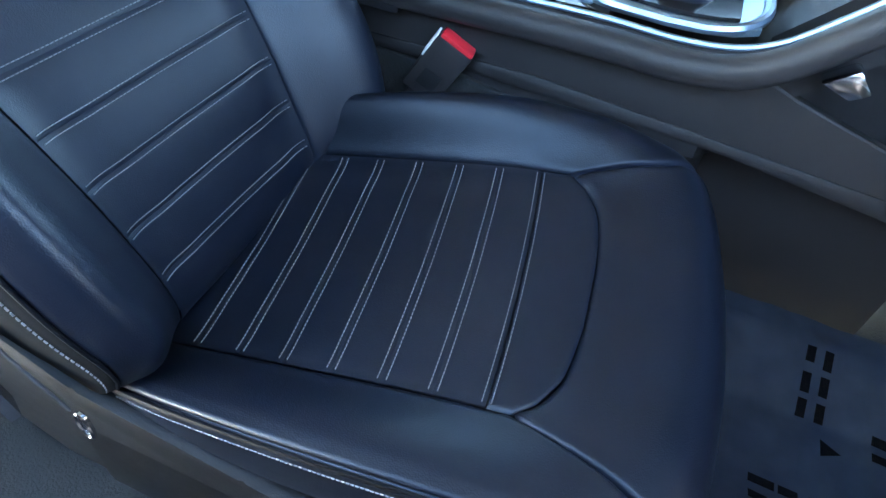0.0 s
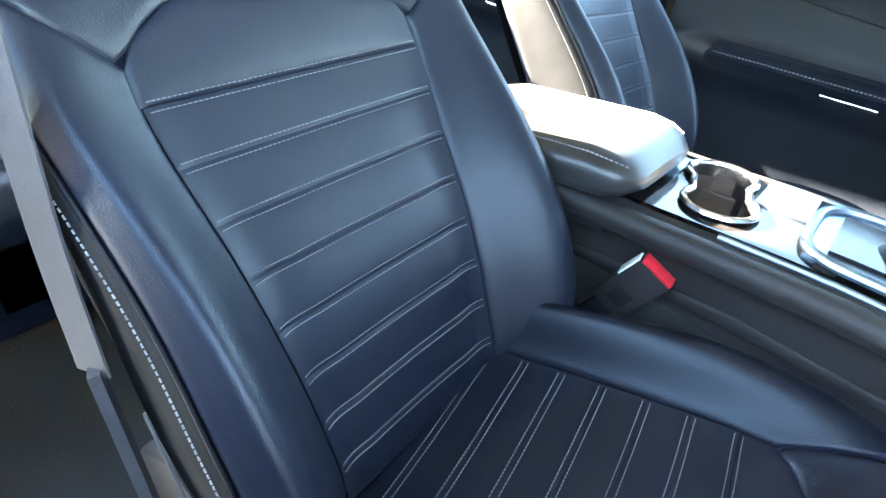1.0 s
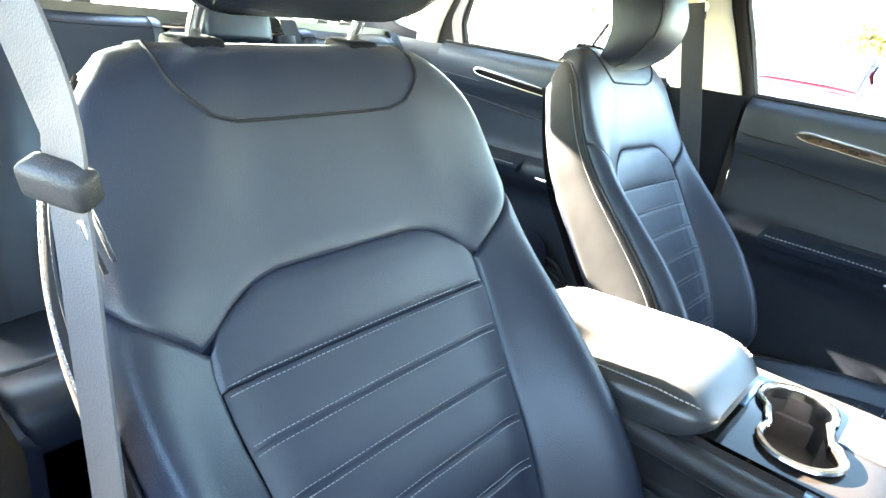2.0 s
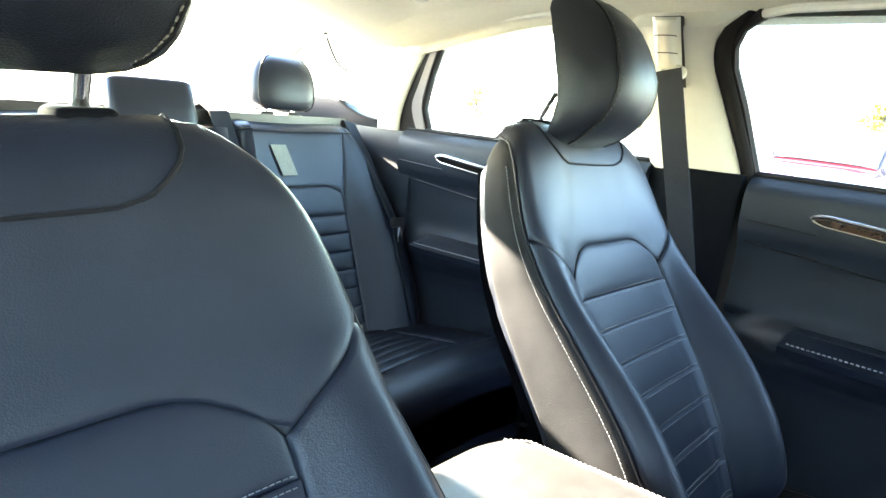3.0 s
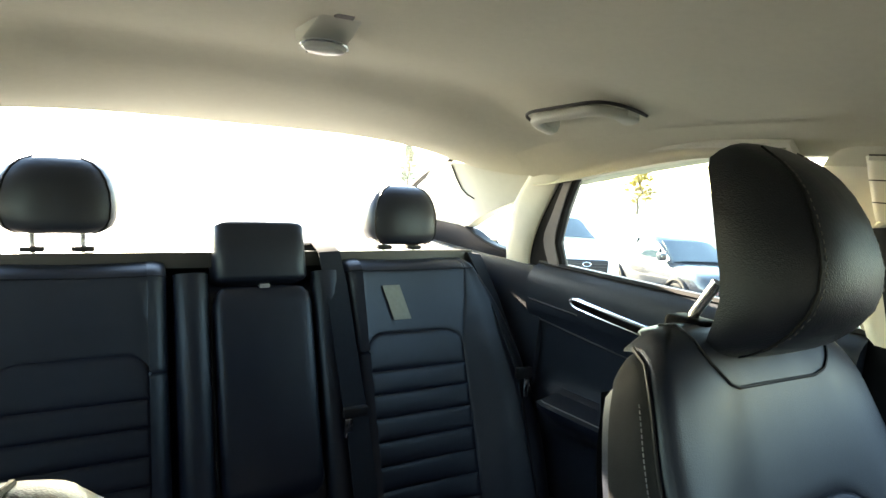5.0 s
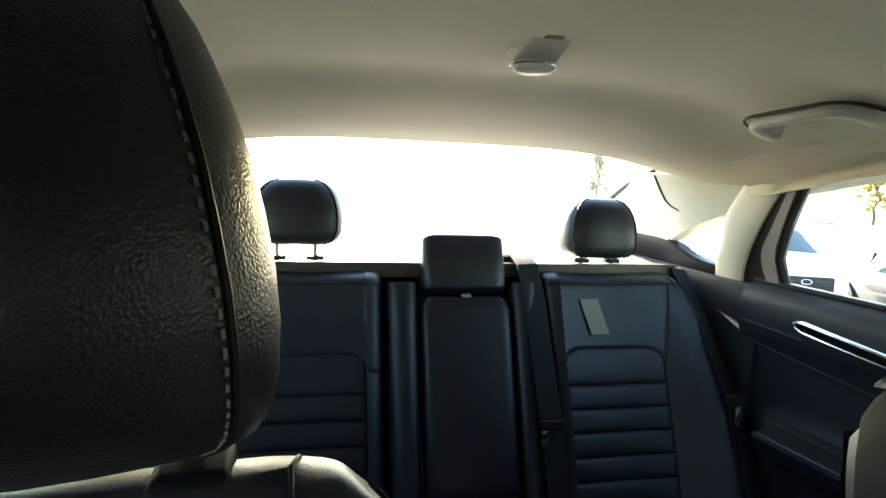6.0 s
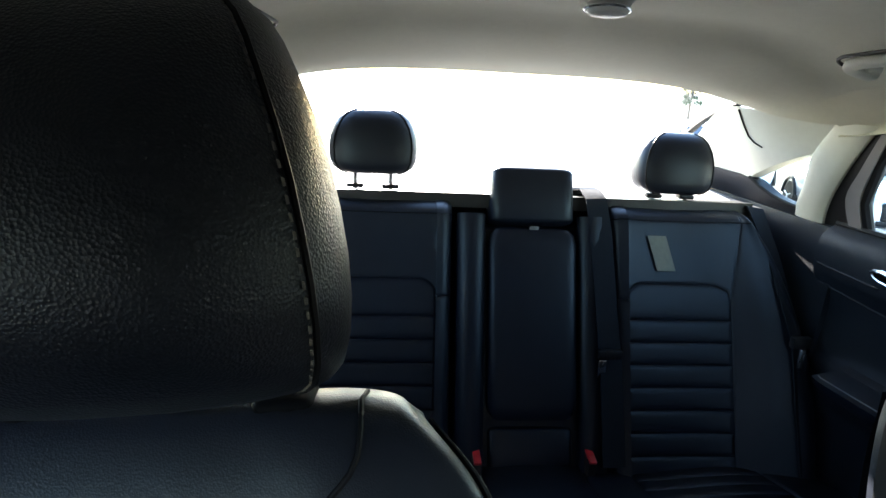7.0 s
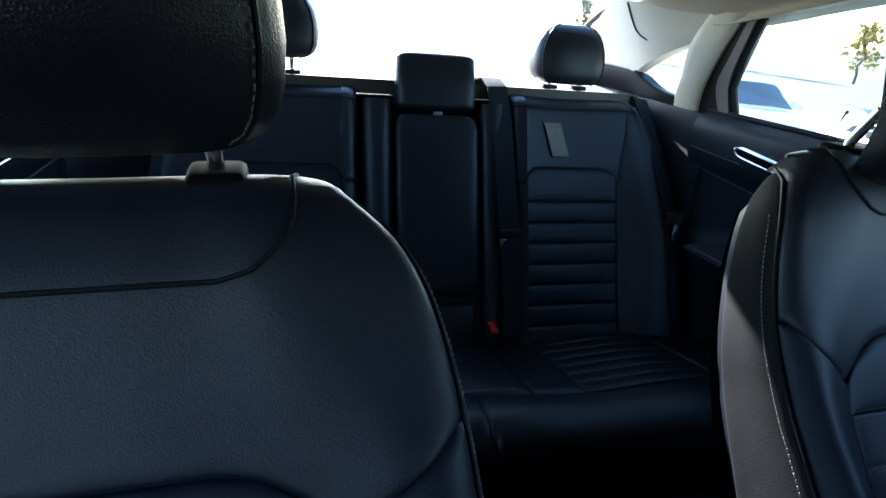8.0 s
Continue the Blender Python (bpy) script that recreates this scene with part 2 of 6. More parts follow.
def stitches(curve, count, length=0.0055, thick=0.0009, lift=0.0008, bm=None):
    """A row of short threads along curve(t), which gives place and normal."""
    bm = bm or bmesh.new()
    for k in range(count):
        p, n = curve((k + 0.5) / count)
        q, _ = curve((k + 0.6) / count)
        d = (q - p).normalized() * length / 2
        s = n.cross(d).normalized() * thick / 2
        c = p + n * lift
        vs = [bm.verts.new(c + a * d + b * s + h * n * thick * 0.7) for a, b, h in ((-1, -1, -1), (1, -1, -1), (1, 1, -1), (-1, 1, -1), (-0.8, -0.5, 1), (0.8, -0.5, 1), (0.8, 0.5, 1), (-0.8, 0.5, 1))]
        for f in ((4, 5, 6, 7), (0, 1, 5, 4), (1, 2, 6, 5), (2, 3, 7, 6), (3, 0, 4, 7)):
            bm.faces.new([vs[i] for i in f])
    return bm


def on_surface(surface, path, lift=0.0):
    def at(t):
        s, w = path(t)
        p = surface(s, w)
        n = (surface(s + 0.004, w) - p).cross(surface(s, w + 0.002) - p).normalized()
        return p + n * lift, n
    return at

# ---------- front seats ----------
RECLINE = radians(25)


def seat_space(x, n, v):
    """From the backrest's own axes (across, forward, up its slope) to the seat's."""
    y = -0.055 + n * math.cos(RECLINE) - v * math.sin(RECLINE)
    z = 0.64 + n * math.sin(RECLINE) + v * math.cos(RECLINE)
    return Vector((x, y, z))


BACK_WI = [(-0.06, 0.114), (0.05, 0.120), (0.2, 0.134), (0.33, 0.148), (0.42, 0.13), (0.5, 0.115), (0.57, 0.10)]
BACK_WO = [(-0.06, 0.222), (0.05, 0.246), (0.2, 0.246), (0.32, 0.242), (0.40, 0.235), (0.486, 0.219), (0.540, 0.199), (0.578, 0.170)]
BACK_H = [(-0.06, 0.055), (0.05, 0.068), (0.2, 0.056), (0.34, 0.026), (0.42, 0.012), (0.5, 0.004), (0.57, 0.0)]
BACK_TOP = 0.576


def back_surface(s, v):
    over = max(0.0, v - BACK_TOP) * max(0.12, 1 - (abs(s) / 0.72) ** 4)          # past the top edge the surface runs on to the rear
    v = min(v, BACK_TOP)
    wi, wo, hb = smooth_lut(BACK_WI, v), smooth_lut(BACK_WO, v), smooth_lut(BACK_H, v)
    if s < 0:
        wo *= smooth_lut([(-0.06, 0.91), (0.2, 0.91), (0.33, 0.945), (0.44, 0.99), (0.52, 1.0)], v)          # slimmer on the door side
    else:
        wo *= smooth_lut([(0.36, 1.0), (0.46, 1.025), (0.58, 1.035)], v)
    a = abs(s)
    xs = [(0, 0), (0.25, wi * 0.58), (0.45, wi), (0.65, (wi + wo) / 2 + 0.012), (0.78, wo - 0.012), (0.85, wo), (0.94, wo + 0.002), (1.0, wo + 0.002)]
    ns = [(0, -0.004), (0.25, -0.002), (0.45, 0.004), (0.65, hb), (0.78, hb * 0.8 - 0.004), (0.85, hb * 0.7 - 0.026), (0.94, -0.050), (1.0, -0.066)]
    x, n = smooth_lut(xs, a), smooth_lut(ns, a)
    if s < 0:
        x -= 0.012 * max(0.0, (a - 0.85) / 0.15)          # the door side tapers to the rear, shaped to keep the sun off it
    q = max(0.0, (v - 0.50) / (BACK_TOP - 0.50), (0.0 - v) / 0.065)
    k = 1 - math.sqrt(max(0.0, 1 - min(1.0, q) ** 2))
    n += (smooth_lut([(0.0, -0.032), (0.6, -0.033), (0.815, -0.055), (1.0, -0.078)], a) - n) * k
    v_low = v - 0.042 * max(0.0, min(1.0, (a - 0.48) / 0.52)) ** 1.9 * smooth_lut([(0.30, 0.0), (0.44, 1.0), (BACK_TOP, 1.0)], v)
    n -= smooth_lut([(0.08, 0.0), (0.16, 0.008), (0.25, 0.026), (0.33, 0.040), (0.41, 0.046), (0.49, 0.046), (0.57, 0.043)], v)
    return seat_space(-math.copysign(x, s), n - over, v_low + 0.30 * over - 7.0 * over * over)


CUSHION_TURN = pose(0, 0, 0.597, 0, 7.5, 5.0) @ pose(0, 0, -0.602)      # the cushion is turned under its backrest to fit the camera's view
SKEW = 0.013


def cushion_surface(s, w):
    """w runs forward in metres; past the front edge the surface rolls down."""
    wi = 0.13
    wo = smooth_lut([(-0.1, 0.185), (0.0, 0.200), (0.15, 0.210), (0.28, 0.210), (0.37, 0.202), (0.44, 0.190), (0.54, 0.185)], w)
    hb = smooth_lut([(-0.1, 0.02), (0.0, 0.032), (0.15, 0.030), (0.28, 0.018), (0.36, 0.006), (0.45, 0.0), (0.54, 0.0)], w)
    if s < 0:
        hb *= 1.55          # the bolster beside the console stands higher
    a = abs(s)
    xs = [(0, 0), (0.25, wi * 0.58), (0.45, wi), (0.65, (wi + wo) / 2 + 0.004), (0.78, wo - 0.012), (0.84, wo), (0.90, wo + 0.004), (1.0, wo - 0.010)]
    ns = [(0, -0.006), (0.25, -0.003), (0.45, 0.002), (0.65, hb), (0.78, hb * 0.92 - 0.002), (0.84, hb * 0.7 - 0.014), (0.90, -0.046), (1.0, -0.115)]
    if s > 0:
        ns[3:7] = [(0.65, hb * 0.80), (0.78, hb * 1.0), (0.84, hb * 0.95 - 0.006), (0.90, -0.036)]          # flatter on the door side
    x, n = smooth_lut(xs, a), smooth_lut(ns, a)
    front, r = 0.360, 0.060
    y, z = w, smooth_lut([(-0.1, 0.581), (0.0, 0.607), (0.1, 0.633), (0.2, 0.656), (0.3, 0.670), (0.36, 0.672)], w)
    if w > front:
        ang = min(1.0, (w - front) / (r * 1.57)) * math.pi / 2
        rest = max(0.0, w - front - r * 1.57)
        y, z = front + r * math.sin(ang), z - r * (1 - math.cos(ang)) - rest
        n *= 1 - 0.7 * min(1.0, (w - front) / (r * 1.57)) if n < 0 else 1
        x *= 1 - 0.02 * ang
    # the front edge bows forward in plan
    y -= 0.045 * (x / 0.25) ** 2 * max(0.0, min(1.0, w / 0.38)) ** 2
    return CUSHION_TURN @ Vector((math.copysign(x, s), y, z + n))


def seam_w(s):
    """Where the cushion's ribbed middle and bolsters meet its front panel."""
    return smooth_lut([(0.0, 0.290), (0.15, 0.289), (0.30, 0.284), (0.40, 0.270), (0.45, 0.256), (0.50, 0.290), (0.58, 0.340), (0.70, 0.382), (0.835, 0.415)], abs(s))


def seat_stitch_rows(surface, lines, parent, reach=0.44, skew=0.0):
    """Two rows of thread beside each cross seam."""
    for w in lines:
        bm = bmesh.new()
        for off in (-0.0038, 0.0038):
            stitches(on_surface(surface, line((-reach, w + off - skew * reach), (reach, w + off + skew * reach))), 60, 0.0034, 0.0008, bm=bm)
        part("cross_stitching", bm, STITCH, parent, "pale grey double stitching")


HEAD_RINGS = []


def head_seams(rings, i, sg):
    """The seam down one side of a head restraint, i steps round from its flank, and its row of thread."""
    i, step = (i, 1) if sg > 0 else (20 - i, -1)
    span = range(2, len(rings) - 1)
    c = [sum(rings[j], Vector()) / 40 for j in span]
    path = [rings[j][i] for j in span]
    path = [p + (p - q).normalized() * 0.0004 for p, q in zip(path, c)]
    row = [rings[j][i].lerp(rings[j][i + step], 0.4) for j in span]          # the thread runs on the face side of the seam

    def thread(t):
        w = t * (len(row) - 1.001)
        j = int(w)
        p = row[j].lerp(row[j + 1], w - j)
        o = (p - c[j].lerp(c[j + 1], w - j)).normalized()
        return p + o * 0.0006, o
    return tube(path, 0.0018, 6), stitches(thread, 40, 0.0040, 0.0009)


def front_seat():
    seat = thing("bucket_seat", "black leather bucket seat with pale double stitching on its ribbed middle", "car seat")
    # backrest
    core = sheet(lambda u, v: (lambda p: Vector((p.x * 0.965, p.y - 0.011, p.z - 0.003)))(back_surface(-1 + 2 * u, -0.06 + (BACK_TOP + 0.04) * v)), 56, 40)
    backrest = part("backrest", core, LEATHER, seat, "reclined black leather backrest")
    shell = sheet(lambda u, v: (lambda a, b, k: a.lerp(b, u) + Vector((0, -0.035, -0.012)) * (4 * u * (1 - u)) * k)(back_surface(1, -0.06 + (BACK_TOP + 0.06) * v) + Vector((0.004, -0.012, -0.020)), back_surface(-1, -0.06 + (BACK_TOP + 0.06) * v) + Vector((-0.004, -0.012, -0.020)), math.sin(math.pi * min(1, v + 0.12)) ** 0.5 if v < 0.88 else 0.0), 20, 30)
    part("back_panel", shell, SLEEVE, backrest, "black moulded back panel")
    lines = [-0.008 + 0.0465 * k for k in range(8)]
    edges = [-0.06] + lines
    for a, b in zip(edges, lines):
        part("rib", pad(back_surface, lambda u, v, a=a, b=b: (-0.45 + 0.9 * u, a + (b - a) * v), 22, 12, 0.0009, 0.008, (0.26, b - a), 0.0006), LEATHER_FLAT, backrest)
    arch = poly((-0.45, 0.345), (-0.42, 0.364), (-0.32, 0.385), (-0.24, 0.391), (0.24, 0.391), (0.32, 0.385), (0.42, 0.364), (0.45, 0.345))
    part("upper_rib", pad(back_surface, coons(line((-0.45, lines[-1]), (0.45, lines[-1])), arch, line((-0.45, lines[-1]), (-0.45, 0.345)), line((0.45, lines[-1]), (0.45, 0.345))), 34, 16, 0.004, 0.018, (0.26, 0.1), 0.004), LEATHER_FLAT, backrest)
    for sg in (1, -1):
        part("side_bolster", pad(back_surface, coons(line((0.45 * sg, -0.06), (0.815 * sg, -0.06)), line((0.45 * sg, 0.345), (0.815 * sg, 0.425)), line((0.45 * sg, -0.06), (0.45 * sg, 0.345)), line((0.815 * sg, -0.06), (0.815 * sg, 0.425))) if sg > 0 else coons(line((-0.815, -0.06), (-0.45, -0.06)), line((-0.815, 0.425), (-0.45, 0.345)), line((-0.815, -0.06), (-0.815, 0.425)), line((-0.45, -0.06), (-0.45, 0.345))), 24, 40, 0.004, 0.010, (0.14, 0.42)), LEATHER, backrest, "raised leather side bolster")
        lo, hi = (0.815, 0.999) if sg > 0 else (-0.999, -0.815)
        part("side_panel", pad(back_surface, lambda u, v, lo=lo, hi=hi: (lo + (hi - lo) * u, -0.06 + (BACK_TOP + 0.058) * v), 16, 54, 0.0025, 0.007, (0.12, 0.63)), SIDEVINYL, backrest, "grained side panel with a piped edge")
        pipe = [on_surface(back_surface, lambda t, sg=sg: (0.815 * sg, -0.05 + (BACK_TOP + 0.049) * t), 0.0)(k / 40)[0] for k in range(41)]
        part("piping", tube(pipe, 0.0017, 6), PIPING, backrest)
        bm = stitches(on_surface(back_surface, lambda t, sg=sg: (0.842 * sg, -0.05 + 0.58 * t), 0.0002), 120, 0.0036, 0.0009)
        part("edge_stitching", bm, STITCH, backrest, "pale edge stitching")
    seam = poly((-0.815, 0.425), (-0.45, 0.345), (-0.42, 0.364), (-0.32, 0.385), (-0.24, 0.391), (0.24, 0.391), (0.32, 0.385), (0.42, 0.364), (0.45, 0.345), (0.815, 0.425))
    part("shoulder_panel", pad(back_surface, coons(seam, line((-0.815, BACK_TOP + 0.060), (0.815, BACK_TOP + 0.060)), line((-0.815, 0.425), (-0.815, BACK_TOP + 0.060)), line((0.815, 0.425), (0.815, BACK_TOP + 0.060))), 48, 40, 0.0035, 0.011, (0.42, 0.17)), LEATHER, backrest, "smooth leather shoulder panel")
    tab = [on_surface(back_surface, poly((-0.57, 0.592), (-0.545, 0.563), (-0.51, 0.538), (-0.46, 0.524), (-0.40, 0.513), (-0.31, 0.508), (0.31, 0.508), (0.40, 0.513), (0.46, 0.524), (0.51, 0.538), (0.545, 0.563), (0.57, 0.592)), 0.0006)(k / 50)[0] for k in range(51)]
    part("tab_seam", tube(tab, 0.0018, 6), PIPING, backrest, "stitched tab seam below the head restraint")
    seat_stitch_rows(back_surface, lines, backrest)
    # cushion
    core = sheet(lambda u, v: (lambda p: Vector((p.x * 0.97, p.y, p.z - 0.012)))(cushion_surface(-1 + 2 * u, -0.10 + 0.63 * v)), 56, 44)
    cushion = part("cushion", core, LEATHER, seat, "black leather seat cushion")
    lines = [-0.034, 0.010, 0.053, 0.098, 0.143, 0.186, 0.229]
    for a, b in zip([-0.09] + lines, lines):
        part("rib", pad(cushion_surface, lambda u, v, a=a, b=b: (-0.45 + 0.9 * u, a + (b - a) * v + SKEW * (-0.45 + 0.9 * u)), 22, 12, 0.0009, 0.008, (0.26, b - a), 0.0006), LEATHER_FLAT, cushion)
    nose = poly((-0.45, 0.255), (-0.40, 0.270), (-0.30, 0.284), (-0.15, 0.289), (0.15, 0.289), (0.30, 0.284), (0.40, 0.270), (0.45, 0.255))
    part("front_rib", pad(cushion_surface, coons(line((-0.45, lines[-1] - SKEW * 0.45), (0.45, lines[-1] + SKEW * 0.45)), nose, line((-0.45, lines[-1] - SKEW * 0.45), (-0.45, 0.255)), line((0.45, lines[-1] + SKEW * 0.45), (0.45, 0.255))), 34, 14, 0.003, 0.010, (0.26, 0.035), 0.001), LEATHER_FLAT, cushion)
    for sg in (1, -1):
        lo, hi = (0.45, 0.835) if sg > 0 else (-0.835, -0.45)

        def c(u, v, lo=lo, hi=hi):
            q = lo + (hi - lo) * u
            return q, -0.09 + (seam_w(q) + 0.09) * v
        part("thigh_bolster", pad(cushion_surface, c, 24, 36, 0.006, 0.012, (0.14, 0.4)), LEATHER, cushion, "raised leather thigh bolster")
        lo, hi = (0.835, 0.999) if sg > 0 else (-0.999, -0.835)
        part("side_skirt", pad(cushion_surface, lambda u, v, lo=lo, hi=hi: (lo + (hi - lo) * u, -0.09 + 0.56 * v), 14, 44, 0.004, 0.008, (0.1, 0.5)), LEATHER, cushion)
        bm = stitches(on_surface(cushion_surface, lambda t, sg=sg: (0.852 * sg, -0.08 + 0.55 * t)), 140, 0.003, 0.0008)
        part("edge_stitching", bm, STITCH, cushion, "pale edge stitching")
        pipe = [on_surface(cushion_surface, lambda t, sg=sg: (0.835 * sg, -0.08 + 0.55 * t), 0.0003)(k / 40)[0] for k in range(41)]
        part("piping", tube(pipe, 0.0024, 6), PIPING, cushion)
    part("front_panel", pad(cushion_surface, lambda u, v: (-0.835 + 1.67 * u, seam_w(-0.835 + 1.67 * u) + (0.525 - seam_w(-0.835 + 1.67 * u)) * v), 90, 24, 0.006, 0.012, (0.45, 0.16)), LEATHER, cushion, "smooth leather cushion front")
    seat_stitch_rows(cushion_surface, lines, cushion, skew=SKEW)
    # base, shields and rails
    part("base_pan", box(-0.21, 0.21, -0.12, 0.33, 0.37, 0.53, 0.02, 3), PLASTIC, seat, "black seat base")
    for sg in (1, -1):
        prof = [(-0.22, 0.60), (-0.16, 0.63), (-0.08, 0.575), (0.08, 0.55), (0.24, 0.53), (0.31, 0.48), (0.28, 0.42), (0.05, 0.40), (-0.15, 0.41), (-0.23, 0.47)]
        part("side_shield", prism(prof, "x", sg * 0.198 - 0.012, sg * 0.198 + 0.012, 0.008), PLASTIC, seat, "dark grey plastic side shield")
        part("rail", box(sg * 0.17 - 0.02, sg * 0.17 + 0.02, -0.25, 0.30, 0.37, 0.42, 0.006), PLASTIC, seat)
    for sg in (1, -1):
        top = back_surface(-0.36 * sg, BACK_TOP + 0.008)
        part("post_guide", box(top.x - 0.019, top.x + 0.019, top.y - 0.020, top.y + 0.022, top.z - 0.022, top.z + 0.006, 0.006, 3), SLEEVE, seat, "black plastic post sleeve")
    # head restraint
    head = tagged(new("head_restraint"), "black leather head restraint with a curved front")
    head.parent = seat
    hz0, hz1 = 1.156, 1.368

    def head_ring(k):
        z = hz0 + (hz1 - hz0) * k
        bulge = math.sin(math.pi * min(1, max(0, k * 0.94 + 0.03))) ** 0.42
        half = 0.127 * smooth_lut([(0, 0.86), (0.12, 0.955), (0.25, 0.99), (0.40, 0.98), (0.6, 0.91), (0.75, 0.82), (0.9, 0.70), (1, 0.60)], k)
        front = -0.252 + smooth_lut([(0, -0.062), (0.1, -0.020), (0.22, 0.008), (0.34, 0.021), (0.5, 0.022), (0.75, -0.004), (0.9, -0.035), (1.0, -0.075)], k)
        rear = -0.247 + smooth_lut([(0, -0.092), (0.1, -0.078), (0.3, -0.066), (0.5, -0.080), (0.75, -0.107), (0.92, -0.128), (1.0, -0.115)], k)
        pts = []
        for i in range(40):
            a = 2 * math.pi * i / 40
            ca, sa = math.cos(a), math.sin(a)
            # widest at the rear rim, with the sides sweeping back to it
            X = math.copysign(abs(ca) ** 0.56, ca) * half * (1.0 if sa > 0 else 1 - 0.12 * abs(sa))
            rim = rear + 0.022
            Y = rim + abs(sa) ** 0.85 * (front - rim) if sa > 0 else rim - abs(sa) ** 0.6 * 0.022
            if sa > 0:
                Y -= 0.018 * (X / 0.128) ** 2
            pts.append(Vector((X, Y, z)))
        return pts

    ks = [0, 0.012, 0.035, 0.07, 0.12, 0.2, 0.3, 0.4, 0.5, 0.6, 0.7, 0.8, 0.87, 0.92, 0.96, 0.985, 1.0]

    def shrink(ring, f):
        c = sum(ring, Vector()) / len(ring)
        return [c + (p - c) * f for p in ring]
    rings = [shrink(head_ring(k), lut([(0, 0.72), (0.012, 0.86), (0.035, 0.94), (0.07, 0.985), (0.12, 1), (0.87, 1), (0.92, 0.985), (0.96, 0.93), (0.985, 0.85), (1, 0.68)], k)) for k in ks]
    HEAD_RINGS.extend(rings)
    part("padding", loft(rings), GRAINED, head)
    for sg in (1, -1):
        seam, threads = head_seams(rings, 4, sg)
        part("head_seam", seam, PIPING, head)
        part("head_stitching", threads, HEADTHREAD, head, "dull grey stitching")
    for sg in (1, -1):
        top = back_surface(-0.36 * sg, BACK_TOP + 0.008)
        part("post", tube([(top.x, top.y + 0.003, top.z - 0.05), (top.x, top.y + 0.004, top.z + 0.01), (top.x, top.y + 0.024, top.z + 0.046)], 0.0058, 12), CHROME, head, "chrome head restraint post")
    return seat


passenger_seat = front_seat()
def seat_pose(x, y, z, roll, yaw):
    return pose(x, y, 0.64 + z, 0, roll, yaw) @ pose(0, 0, -0.64)


passenger_seat.matrix_basis = seat_pose(0.373, 0.0, 0.0, 1.8, 1.5)
tagged(passenger_seat, "black leather front passenger seat with pale stitching beside the open door", group="front seats")
driver_seat = copy_thing(passenger_seat, seat_pose(-0.358, -0.092, 0.012, -2.0, 2.0) @ Matrix.Diagonal((-0.875, 1, 1, 1)))
for child in driver_seat.children:
    if child.name.startswith("head_restraint"):
        for piece in child.children:
            if not piece.name.startswith("post"):
                if piece.name.startswith(("head_seam", "head_stitching")):
                    made = [head_seams(HEAD_RINGS, 7, sg) for sg in (1, -1)]
                    k = 0 if sum((v.co.x for v in piece.data.vertices)) > 0 else 1
                    fresh = bpy.data.meshes.new("driver_" + piece.name.split(".")[0])
                    made[k][0 if "seam" in piece.name else 1].to_mesh(fresh)
                    fresh.materials.append(piece.data.materials[0])
                    piece.data = fresh
                piece.matrix_basis = Matrix.Translation((-0.008, -0.016, -0.071)) @ Matrix.Diagonal((0.86, 1.0, 1.0127, 1))      # lowered, shifted and narrowed against its twin to fit the camera's view
tagged(driver_seat, "black leather driver's seat with sunlit side, further back than its twin", group="front seats")

# ---------- rear bench ----------
RX = -0.045            # middle of the bench
TILT_R = radians(21.7)


def rear_space(x, n, v):
    """The rear backrest's own axes; v is 0 at the cushion."""
    return Vector((RX + x, -1.032 + n * math.cos(TILT_R) - v * math.sin(TILT_R), 0.575 + n * math.sin(TILT_R) + v * math.cos(TILT_R)))


REAR_TOP = 0.565


def rear_roll(v, n, top=REAR_TOP):
    q = max(0.0, (v - (top - 0.05)) / 0.05)
    k = 1 - math.sqrt(max(0.0, 1 - min(1.0, q) ** 2))
    return n + (-0.10 - n) * k


def rear_surface(side):
    """The outer seats: an insert between a slim inner bolster and a wide outer one. s from -1 (inner) to 1 (outer)."""
    def at(s, v):
        xin = 0.165
        xout = smooth_lut([(-0.06, 0.60), (0.1, 0.60), (0.3, 0.580), (0.42, 0.548), (0.5, 0.508), (0.57, 0.465)], v)
        xs = [(-1, xin), (-0.9, xin + 0.004), (-0.7, xin + 0.035), (-0.5, 0.20), (0.0, 0.312), (0.42, 0.428), (0.7, (xout + 0.428) / 2), (0.9, xout - 0.012), (1.0, xout)]
        hb = smooth_lut([(-0.06, 0.03), (0.2, 0.04), (0.4, 0.016), (0.57, 0.0)], v)
        ns = [(-1, -0.10), (-0.9, -0.012), (-0.7, 0.012), (-0.5, 0.004), (0.0, -0.004), (0.42, 0.004), (0.7, hb), (0.9, hb - 0.01), (1.0, -0.10)]
        x, n = smooth_lut(xs, s), rear_roll(v, smooth_lut(ns, s))
        return rear_space(side * x, n, v)

    if side > 0:
        return lambda s, v: at(-s, v)
    return at


def rear_cushion_surface(s, w):
    """s across, -1 to 1; w forward from the backrest."""
    x = s * smooth_lut([(0, 0.60), (0.25, 0.64), (0.42, 0.62)], w)
    z = 0.578 + 0.06 * w / 0.35 + 0.006 * math.cos(s * 9.4)
    y = -1.04 + w
    if w > 0.30:
        a = min(1.0, (w - 0.30) / 0.11) * math.pi / 2
        y, z = -1.04 + 0.30 + 0.07 * math.sin(a), z - 0.07 * (1 - math.cos(a)) - max(0.0, w - 0.41)
    return Vector((RX + x, y, z))


